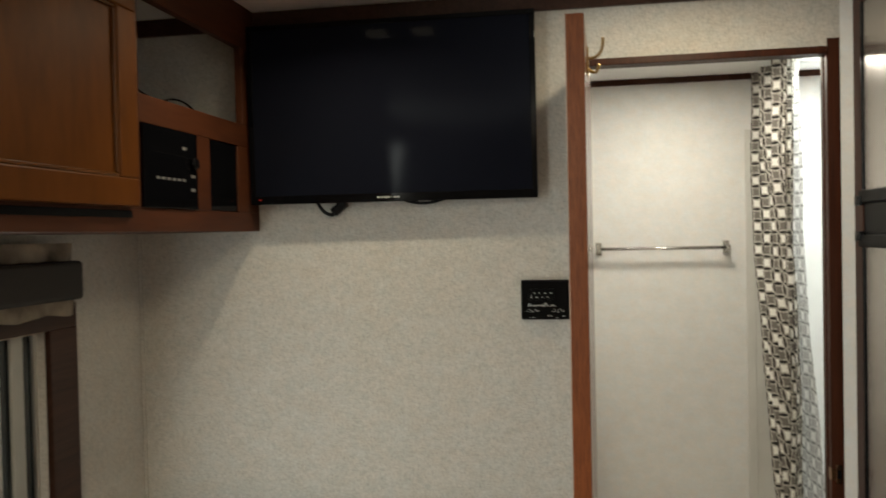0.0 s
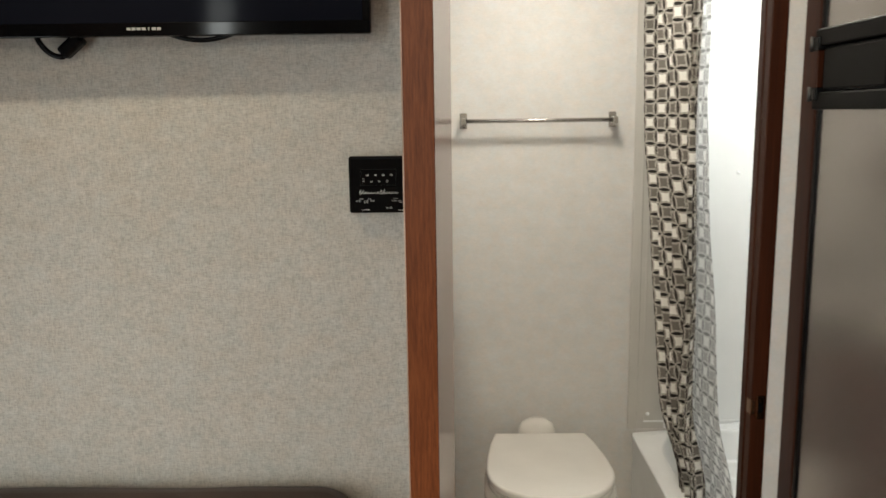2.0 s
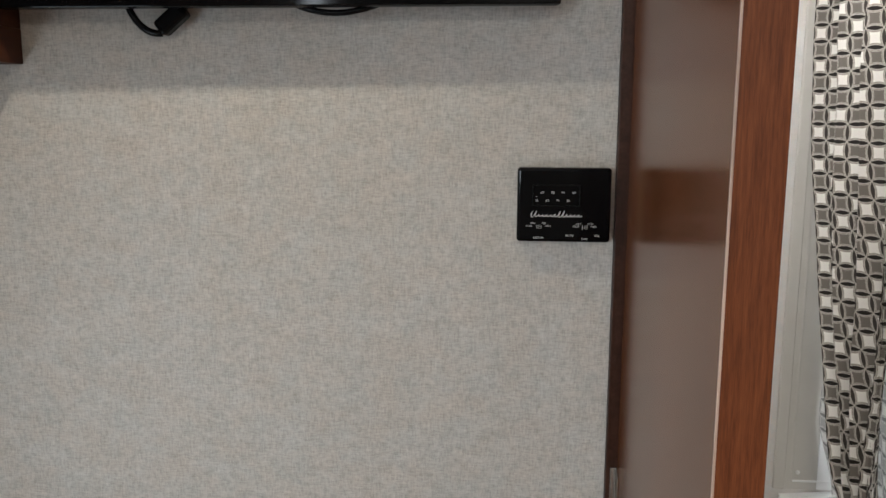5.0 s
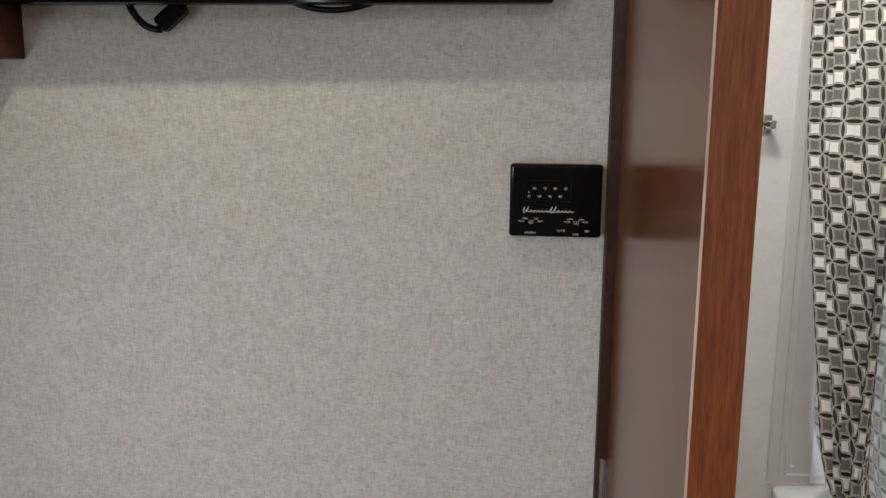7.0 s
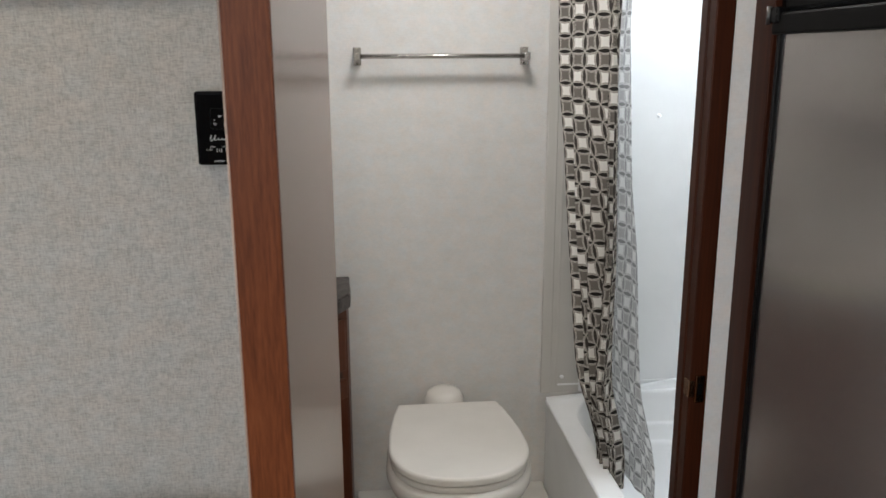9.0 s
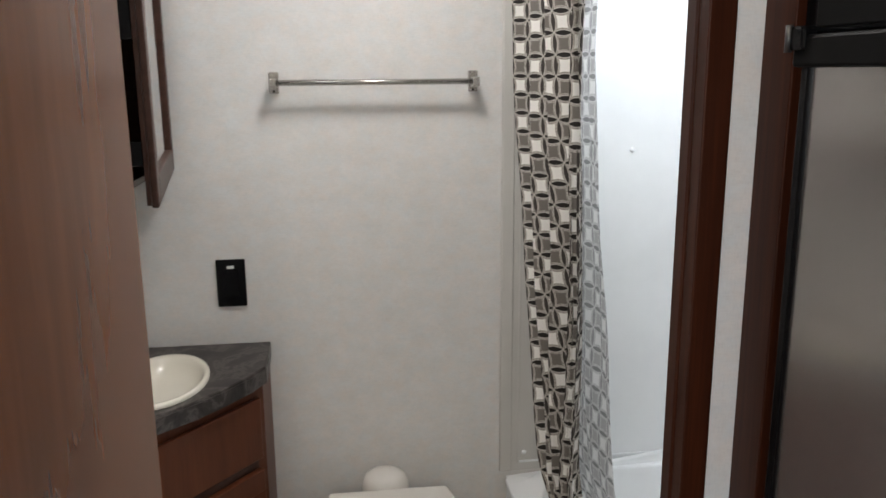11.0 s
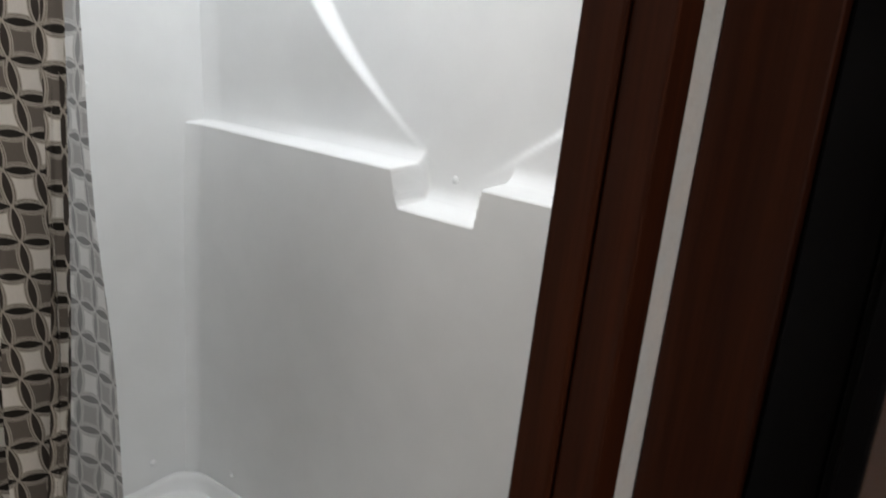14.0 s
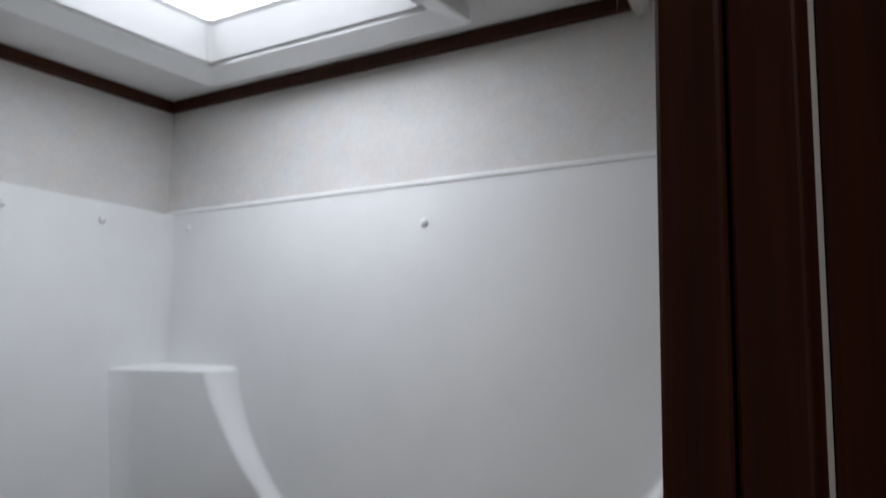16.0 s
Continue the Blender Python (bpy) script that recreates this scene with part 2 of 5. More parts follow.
def circle_cloth(name, ground_a, ground_b, petal_h, petal_v, outline, translucent):
    """Overlapping-circle print: chequered concave squares, petals on the edges, pale outlines. UV in cells."""
    m = mat(name, ground_a, 0.85)
    t = node(m, "ShaderNodeTexCoord")
    sep = node(m, "ShaderNodeSeparateXYZ")
    wire(m, t.outputs["UV"], sep.inputs[0])
    u, v = sep.outputs[0], sep.outputs[1]
    a = math_node(m, "ABSOLUTE", math_node(m, "SUBTRACT", math_node(m, "FRACT", u), 0.5))
    b = math_node(m, "ABSOLUTE", math_node(m, "SUBTRACT", math_node(m, "FRACT", v), 0.5))

    def dist(p, q):
        # distance from the centre of the wide arc that bounds one side of a petal
        q1 = math_node(m, "SUBTRACT", 1.396, q)
        s = math_node(m, "ADD", math_node(m, "MULTIPLY", p, p), math_node(m, "MULTIPLY", q1, q1))
        return math_node(m, "SQRT", s)
    dh, dv = dist(a, b), dist(b, a)
    par = math_node(m, "MODULO", math_node(m, "ADD", math_node(m, "FLOOR", u), math_node(m, "FLOOR", v)), 2.0)
    par = math_node(m, "GREATER_THAN", math_node(m, "ABSOLUTE", par), 0.5)
    col = mix(m, par, ground_a, ground_b)
    for d, c in ((dh, petal_h), (dv, petal_v)):
        col = mix(m, math_node(m, "LESS_THAN", d, 1.132), col, outline)
        col = mix(m, math_node(m, "LESS_THAN", d, 1.090), col, petal_v)
        col = mix(m, math_node(m, "LESS_THAN", d, 1.076), col, outline)
    for d, c in ((dh, petal_h), (dv, petal_v)):
        col = mix(m, math_node(m, "LESS_THAN", d, 1.012), col, c)
    star = math_node(m, "ADD", math_node(m, "POWER", math_node(m, "SUBTRACT", 0.5, a), 2.0), math_node(m, "POWER", math_node(m, "SUBTRACT", 0.5, b), 2.0))
    col = mix(m, math_node(m, "LESS_THAN", star, 0.004), col, outline)
    weave = noise_tex(m, (900, 900, 900), 2)
    col = mix(m, 1.0, col, ramp(m, weave, [(0.3, (0.88, 0.88, 0.88)), (0.7, (1, 1, 1))]), "MULTIPLY")
    wire(m, col, bsdf(m).inputs["Base Color"])
    bump(m, weave, 0.3, 0.0005)
    out = m.node_tree.nodes["Material Output"]
    tr = node(m, "ShaderNodeBsdfTranslucent")
    wire(m, col, tr.inputs[0])
    ms = node(m, "ShaderNodeMixShader", Fac=translucent)
    wire(m, bsdf(m).outputs[0], ms.inputs[1])
    wire(m, tr.outputs[0], ms.inputs[2])
    wire(m, ms.outputs[0], out.inputs[0])
    return m


CLOTH = circle_cloth("printed_curtain_cloth", (0.90, 0.88, 0.84), (0.19, 0.168, 0.15), (0.020, 0.017, 0.014), (0.055, 0.046, 0.040), (0.52, 0.485, 0.43), 0.2)
CLOTH_BACK = circle_cloth("curtain_cloth_reverse", (0.86, 0.85, 0.83), (0.50, 0.49, 0.48), (0.30, 0.295, 0.29), (0.38, 0.375, 0.37), (0.70, 0.69, 0.67), 0.5)


def glowing(name, colour, strength):
    m = mat(name, colour, 0.6)
    bsdf(m).inputs["Emission Color"].default_value = (*colour, 1)
    bsdf(m).inputs["Emission Strength"].default_value = strength
    return m


LENS = glowing("lit_lamp_diffuser", (1.0, 0.86, 0.66), 2.2)
DOME = mat("glowing_frosted_dome", (0.9, 0.93, 0.96), 0.5)
bsdf(DOME).inputs["Transmission Weight"].default_value = 0.0


def dome_nodes():
    m = DOME
    tr = node(m, "ShaderNodeBsdfTranslucent")
    tr.inputs[0].default_value = (0.95, 0.97, 1.0, 1)
    # emission in place of the daylight that would come through the dome
    day = node(m, "ShaderNodeEmission", Strength=11.0)
    day.inputs[0].default_value = (0.93, 0.97, 1.0, 1)
    add = m.node_tree.nodes.new("ShaderNodeAddShader")
    wire(m, tr.outputs[0], add.inputs[0])
    wire(m, day.outputs[0], add.inputs[1])
    wire(m, add.outputs[0], m.node_tree.nodes["Material Output"].inputs[0])


dome_nodes()


# ---- mesh helpers ----
def part(name, bm, material, parent=None, label="", smooth=False):
    me = bpy.data.meshes.new(name)
    bm.normal_update()
    bm.to_mesh(me)
    bm.free()
    for m in (material if isinstance(material, (list, tuple)) else [material]):
        me.materials.append(m)
    if smooth:
        me.shade_smooth()
    ob = new(name, me)
    if parent is not None:
        ob.parent = parent
    if label:
        ob["label"] = label
    return ob


def thing(name, at, label, category, group="", kind=""):
    ob = new(name)
    ob.empty_display_size = 0.05
    ob.location = at
    return tagged(ob, label, category, group, kind)


def add_box(bm, x0, x1, y0, y1, z0, z1, bevel=0.0, seg=2):
    t = bmesh.new()
    bmesh.ops.create_cube(t, size=1.0)
    for v in t.verts:
        v.co = ((x0 + x1) / 2 + v.co.x * (x1 - x0), (y0 + y1) / 2 + v.co.y * (y1 - y0), (z0 + z1) / 2 + v.co.z * (z1 - z0))
    if bevel:
        bmesh.ops.bevel(t, geom=t.edges[:], offset=bevel, segments=seg, profile=0.5, affect="EDGES")
    me = bpy.data.meshes.new("tmp")
    t.to_mesh(me)
    t.free()
    bm.from_mesh(me)
    bpy.data.meshes.remove(me)
    return bm


def box(x0, x1, y0, y1, z0, z1, bevel=0.0, seg=2):
    return add_box(bmesh.new(), x0, x1, y0, y1, z0, z1, bevel, seg)


def lathe(profile, steps=24, axis="z", origin=(0, 0, 0), squash=(1, 1)):
    """Turned solid from (radius, height) pairs about an axis."""
    bm = bmesh.new()
    rings = []
    o = Vector(origin)
    for r, h in profile:
        ring = []
        for i in range(steps):
            a = 2 * math.pi * i / steps
            c, s = r * math.cos(a) * squash[0], r * math.sin(a) * squash[1]
            p = {"z": (c, s, h), "x": (h, c, s), "y": (c, h, s)}[axis]
            ring.append(bm.verts.new(o + Vector(p)))
        rings.append(ring)
    for q, w in zip(rings, rings[1:]):
        for i in range(steps):
            j = (i + 1) % steps
            bm.faces.new((q[i], q[j], w[j], w[i]))
    bm.faces.new(rings[0][::-1])
    bm.faces.new(rings[-1])
    bmesh.ops.recalc_face_normals(bm, faces=bm.faces[:])
    return bm


def prism(outline, z0, z1, bevel=0.0, seg=2):
    """A plan outline raised from z0 to z1."""
    bm = bmesh.new()
    lo = [bm.verts.new((x, y, z0)) for x, y in outline]
    hi = [bm.verts.new((x, y, z1)) for x, y in outline]
    n = len(outline)
    bm.faces.new(lo[::-1])
    bm.faces.new(hi)
    for i in range(n):
        bm.faces.new((lo[i], lo[(i + 1) % n], hi[(i + 1) % n], hi[i]))
    bmesh.ops.recalc_face_normals(bm, faces=bm.faces[:])
    if bevel:
        edges = [e for e in bm.edges if abs(e.verts[0].co.z - e.verts[1].co.z) < 1e-6]
        bmesh.ops.bevel(bm, geom=edges, offset=bevel, segments=seg, profile=0.5, affect="EDGES")
    return bm


def tube(points, radius, steps=8):
    """A round cable or rod along points."""
    bm = bmesh.new()
    pts = [Vector(p) for p in points]
    rings = []
    for i, p in enumerate(pts):
        d = (pts[min(i + 1, len(pts) - 1)] - pts[max(i - 1, 0)]).normalized()
        side = d.cross(Vector((0.13, 0.21, 0.97))).normalized()
        up = side.cross(d)
        rings.append([bm.verts.new(p + radius * (math.cos(a) * side + math.sin(a) * up)) for a in [2 * math.pi * k / steps for k in range(steps)]])
    for q, w in zip(rings, rings[1:]):
        for i in range(steps):
            j = (i + 1) % steps
            bm.faces.new((q[i], q[j], w[j], w[i]))
    bm.faces.new(rings[0][::-1])
    bm.faces.new(rings[-1])
    bmesh.ops.recalc_face_normals(bm, faces=bm.faces[:])
    return bm


def bezier(p0, p1, p2, p3, n=14):
    out = []
    for i in range(n + 1):
        t = i / n
        out.append(Vector(p0) * (1 - t) ** 3 + Vector(p1) * 3 * t * (1 - t) ** 2 + Vector(p2) * 3 * t * t * (1 - t) + Vector(p3) * t ** 3)
    return out


def setting(name, bm, material, label, category, smooth=False):
    return tagged(part(name, bm, material, None, "", smooth), label, category, "", "structure")


def lettering(name, text, size, m, material, parent):
    """Flat writing with the built-in font; x to the right and y up in the pose m."""
    c = bpy.data.curves.new(name, "FONT")
    c.body, c.size, c.align_x, c.align_y, c.extrude = text, size, "CENTER", "CENTER", 0.0001
    tmp = new(name, c)
    bpy.context.view_layer.update()
    me = bpy.data.meshes.new_from_object(tmp.evaluated_get(bpy.context.evaluated_depsgraph_get()))
    bpy.data.objects.remove(tmp)
    me.transform(m)
    me.materials.clear()
    me.materials.append(material)
    ob = new(name, me)
    ob.parent = parent
    ob.matrix_parent_inverse = Matrix.Translation(parent.location).inverted()
    return ob


def sub(name, bm, material, parent, label="", smooth=False):
    """A part whose mesh is given in world metres."""
    ob = part(name, bm, material, None, label, smooth)
    ob.parent = parent
    ob.matrix_parent_inverse = Matrix.Translation(parent.location).inverted()
    return ob


# ---- the large structure ----
setting("floor", box(XL, XR, YR, YT2, -0.03, 0.0), FLOORMAT, "brown wood-look vinyl plank floor of the living room", "floor")
setting("floor_bath", box(BL, XR, YT2, YB, -0.03, 0.0), BATHFLOOR, "pale vinyl floor of the bathroom", "floor")
bm = box(XL, XR, YR, YT, CEIL, CEIL + 0.04)
setting("ceiling", bm, CEILMAT, "white caravan ceiling panel over the living room", "ceiling")

# skylight opening
SX0, SX1, SY0, SY1 = 0.67, 1.03, 2.66, 3.06
bm = bmesh.new()
for b in ((BL - 0.03, SX0, YT, YB), (SX1, XR, YT, YB), (SX0, SX1, YT, SY0), (SX0, SX1, SY1, YB)):
    add_box(bm, *b, CEIL, CEIL + 0.04)
setting("ceiling_bath", bm, CEILMAT, "white bathroom ceiling panel with a skylight opening", "ceiling")

# left wall with two windows
W1, W2 = (0.70, 1.750, 0.78, 1.315), (-0.80, -0.10, 1.15, 1.92)
bm = bmesh.new()
y = YR
for a, b, c, d in (W2, W1):
    add_box(bm, XL - 0.04, XL, y, a, 0, CEIL)
    add_box(bm, XL - 0.04, XL, a, b, 0, c)
    add_box(bm, XL - 0.04, XL, a, b, d, CEIL)
    y = b
add_box(bm, XL - 0.04, XL, y, YT2, 0, CEIL)
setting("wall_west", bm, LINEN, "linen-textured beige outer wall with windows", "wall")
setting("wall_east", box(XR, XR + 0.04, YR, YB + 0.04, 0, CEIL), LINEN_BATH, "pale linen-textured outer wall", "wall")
# never in view; added to close the room and give reflections something plain
setting("wall_south", box(XL, XR, YR - 0.04, YR, 0, CEIL), WALLPLAIN, "unseen plain beige wall closing the living room for reflections", "wall")
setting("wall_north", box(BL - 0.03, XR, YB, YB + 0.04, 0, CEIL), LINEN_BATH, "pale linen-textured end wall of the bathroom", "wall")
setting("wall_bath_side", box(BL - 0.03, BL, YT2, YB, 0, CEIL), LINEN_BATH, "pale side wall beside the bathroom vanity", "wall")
bm = box(XL, XD0 - 0.016, YT, YT2, 0, CEIL)
add_box(bm, XD0 - 0.016, 0.511, YT, YT2, ZD + 0.012, CEIL)
add_box(bm, 0.511, XR, YT + 0.0026, YT2, 0, CEIL)
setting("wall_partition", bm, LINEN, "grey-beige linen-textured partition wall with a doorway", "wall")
# bathroom side of the partition
bm = box(BL, XD0 - 0.016, YT2 + 0.0, YT2 + 0.003, 0, CEIL)
setting("wall_partition_lining", bm, LINEN_BATH, "pale lining on the bathroom side of the partition", "wall")

# door frame
frame_ob = thing("door_frame_1", (0.22, YT, 0), "dark cherry wood door frame with a brass strike plate", "door frame", kind="structure")
sub("jamb", box(0.4835, 0.5108, YT - 0.0008, 2.1512, 0, ZD + 0.03, 0.0015), CHERRY, frame_ob)
sub("door_stop", box(0.4815, 0.5105, 2.1524, YT2 + 0.010, 0, ZD + 0.03, 0.002), CHERRY, frame_ob)
sub("hinge_jamb", box(XD0 - 0.0155, XD0 + 0.012, YT - 0.008, YT2 + 0.006, 0, ZD + 0.012, 0.0015), DARKTRIM, frame_ob)
sub("head", box(XD0 - 0.015, 0.4825, YT - 0.006, YT2 + 0.006, ZD - 0.004, ZD + 0.012, 0.0015), CHERRY, frame_ob)
strike = sub("strike_plate", box(0.4915, 0.5065, YT - 0.0028, YT - 0.0006, 0.926, 0.969, 0.0020, 3), DIMBRASS, frame_ob, "worn dark brass strike plate")
sub("strike_tongue", box(0.4822, 0.4913, YT - 0.0016, YT + 0.0170, 0.934, 0.961, 0.0010), DIMBRASS, strike)
sub("latch_hole", box(0.4955, 0.5025, YT - 0.0033, YT - 0.0026, 0.938, 0.957, 0.0003), BLACK, strike, "dark latch hole")

# pale strip and fridge cabinet stile
setting("trim_strip", box(0.5112, 0.5395, YT + 0.0012, YT + 0.0024, 0, CEIL), WHITE_TRIM, "narrow pale wall strip between door frame and fridge cabinet", "trim")
# ceiling trims
bm = box(XL, XR, YT - 0.014, YT - 0.0003, CEIL - 0.043, CEIL - 0.0003, 0.003)
setting("trim_ceiling_living", bm, DARKTRIM, "dark brown wooden trim along the living room ceiling", "trim")
bm = box(BL + 0.001, XR - 0.001, YB - 0.012, YB - 0.0003, CEIL - 0.022, CEIL - 0.0003, 0.003)
setting("trim_ceiling_bath", bm, CHERRY, "cherry brown wooden trim along the bathroom ceiling", "trim")
bm = box(XR - 0.012, XR - 0.0003, YT2 + 0.001, YB - 0.0125, CEIL - 0.022, CEIL - 0.0003, 0.003)
setting("trim_ceiling_side", bm, CHERRY, "cherry brown wooden trim over the shower wall", "trim")
setting("trim_corner", box(XL + 0.0003, XL + 0.008, YT - 0.008, YT - 0.0003, 0, CEIL, 0.002), LINEN, "slim vertical corner bead of the living room", "trim")


# ---- bathroom door, standing open ----
def bathroom_door():
    d = thing("door_1", (XD0 - 0.001, YT - 0.012, 0), "brown glossy wood-foil bathroom door standing open, oak edge band", "door", kind="structure")
    lean = Matrix.Translation(d.location) @ Matrix.Rotation(radians(-1.65), 4, "Z")
    L, T, Z0, Z1 = 0.537, 0.031, 0.025, 1.862

    def leaf(name, bm, m, label="", parent=d, smooth=False):
        bmesh.ops.transform(bm, matrix=lean, verts=bm.verts[:])
        return sub(name, bm, m, parent, label, smooth)
    leaf("panel", box(0.0, T, -L + 0.0015, 0, Z0, Z1, 0.001), DOORWOOD)
    leaf("edge_band", box(0.0003, T - 0.0003, -L - 0.001, -L + 0.0014, Z0, Z1, 0.0006), OAK, "oak-grain edge band")
    # hair-thin pale strip standing for the edge's highlight
    leaf("edge_highlight", box(-0.0008, 0.0006, -L - 0.0014, -L + 0.0010, Z0, Z1, 0.0003), EDGEGLINT, "thin pale strip painted as the highlight on the door edge")
    leaf("top_band", box(0.0003, T - 0.0003, -L, 0, Z1, Z1 + 0.001), OAK)
    for side, x in ((-1, 0.0), (1, T)):
        prof = [(0.031, 0.0), (0.031, 0.004), (0.026, 0.009), (0.013, 0.013), (0.011, 0.024), (0.013, 0.030), (0.021, 0.038), (0.0255, 0.050), (0.0265, 0.058), (0.024, 0.064), (0.014, 0.066)]
        prof = [(r, x + side * h) for r, h in prof]
        k = leaf("door_knob", lathe(prof, 28, "x", (0, -L + 0.055, 0.942)), CHROME, "polished chrome door knob", smooth=True)
        if side > 0:
            leaf("privacy_button", lathe([(0.006, x + 0.066), (0.006, x + 0.073), (0.004, x + 0.075)], 14, "x", (0, -L + 0.055, 0.942)), NICKEL, parent=k)
    leaf("latch_plate", box(0.004, T - 0.004, -L - 0.0022, -L - 0.0009, 0.91, 0.975, 0.0004), NICKEL)
    # double coat hook near the top of the inner face
    h = leaf("coat_hook", box(T, T + 0.003, -0.345, -0.315, 1.795, 1.85, 0.001), BRASS, "antique brass double coat hook")
    leaf("prong", tube(bezier((T + 0.002, -0.33, 1.83), (T + 0.022, -0.33, 1.83), (T + 0.03, -0.33, 1.84), (T + 0.03, -0.33, 1.868)), 0.003), BRASS, parent=h, smooth=True)
    leaf("prong", tube(bezier((T + 0.002, -0.33, 1.81), (T + 0.012, -0.33, 1.80), (T + 0.02, -0.33, 1.80), (T + 0.022, -0.33, 1.818)), 0.003), BRASS, parent=h, smooth=True)
    for z in (0.25, 0.955, 1.65):
        hg = leaf("hinge", lathe([(0.0045, z - 0.04), (0.0045, z + 0.04)], 12, "z", (-0.005, 0.004, 0)), NICKEL)
        leaf("leaf_plate", box(-0.0016, 0.0, -0.024, 0.0, z - 0.038, z + 0.038, 0.0004), NICKEL, parent=hg)
    return d


bathroom_door()


# ---- living room ----
def television():
    tv = thing("television", (-0.52, YT, 1.79), "flat black television with a glossy screen on the partition wall", "television")
    x0, x1, z0, z1, y0, y1 = -0.842, -0.154, 1.581, 2.008, 2.060, 2.085
    sub("casing", box(x0, x1, y0 + 0.004, y1, z0, z1, 0.004), BLACK, tv)
    b = 0.012
    for n, q in (("bezel", (x0, x1, z1 - b, z1)), ("bezel", (x0, x1, z0, z0 + 0.020)), ("bezel", (x0, x0 + b, z0 + 0.020, z1 - b)), ("bezel", (x1 - b, x1, z0 + 0.020, z1 - b))):
        sub(n, box(q[0], q[1], y0, y0 + 0.0045, q[2], q[3], 0.0012), GLOSSBLACK, tv)
    sub("screen", box(x0 + b, x1 - b, y0 + 0.0022, y0 + 0.0042, z0 + 0.020, z1 - b), SCREEN, tv, "dark glossy screen")
    sub("back_cover", box(x0 + 0.09, x1 - 0.09, y1, y1 + 0.028, z0 + 0.03, z1 - 0.08, 0.008), BLACK, tv)
    sub("wall_bracket", box(-0.62, -0.42, y1 + 0.028, YT, 1.68, 1.88, 0.002), BLACK, tv)
    bm = bmesh.new()
    for k, w in enumerate((0.0055, 0.006, 0.006, 0.006, 0.002, 0.0065, 0.006)):
        c = -0.526 + 0.0078 * k
        add_box(bm, c - w / 2, c + w / 2, y0 - 0.0005, y0 - 0.0001, z0 + 0.0085, z0 + 0.0125)
    sub("badge", bm, GREYTRACK, tv, "small pale maker's badge")
    sub("power_light", box(x0 + 0.02, x0 + 0.026, y0 - 0.0005, y0, z0 + 0.010, z0 + 0.0125), REDLED, tv)
    # the bracket lets the set lean a little forwards and to one side
    hinge = Vector((-0.52, 2.075, 1.79))
    lean = Matrix.Translation(hinge) @ pose(0, 0, 0, 1.1, 0, 0.6) @ Matrix.Translation(-hinge)
    for o in tv.children:
        if not o.name.startswith("wall_bracket"):
            o.data.transform(lean)
    return tv


television()
plug = thing("power_plug", (-0.62, YT - 0.03, 1.57), "black power plug on a cable hanging under the television", "plug")
bm = box(-0.021, 0.021, -0.011, 0.011, -0.011, 0.011, 0.005)
bmesh.ops.transform(bm, matrix=pose(-0.634, YT - 0.026, 1.571, 0, -40, 0), verts=bm.verts[:])
sub("plug_body", bm, BLACK, plug)
sub("cable", tube(bezier((-0.700, 2.095, 1.63), (-0.690, 2.10, 1.575), (-0.675, 2.104, 1.552), (-0.648, 2.104, 1.554)), 0.0045), BLACK, plug, smooth=True)
sub("cable", tube(bezier((-0.622, 2.104, 1.575), (-0.614, 2.10, 1.585), (-0.614, 2.098, 1.60), (-0.613, 2.096, 1.64)), 0.0045), BLACK, plug, smooth=True)
cord = thing("television_cable", (-0.4, 2.09, 1.58), "thin black cable sagging behind the television", "cable")
sub("cable", tube(bezier((-0.50, 2.095, 1.60), (-0.45, 2.095, 1.568), (-0.40, 2.095, 1.568), (-0.34, 2.095, 1.60)), 0.004), BLACK, cord, smooth=True)


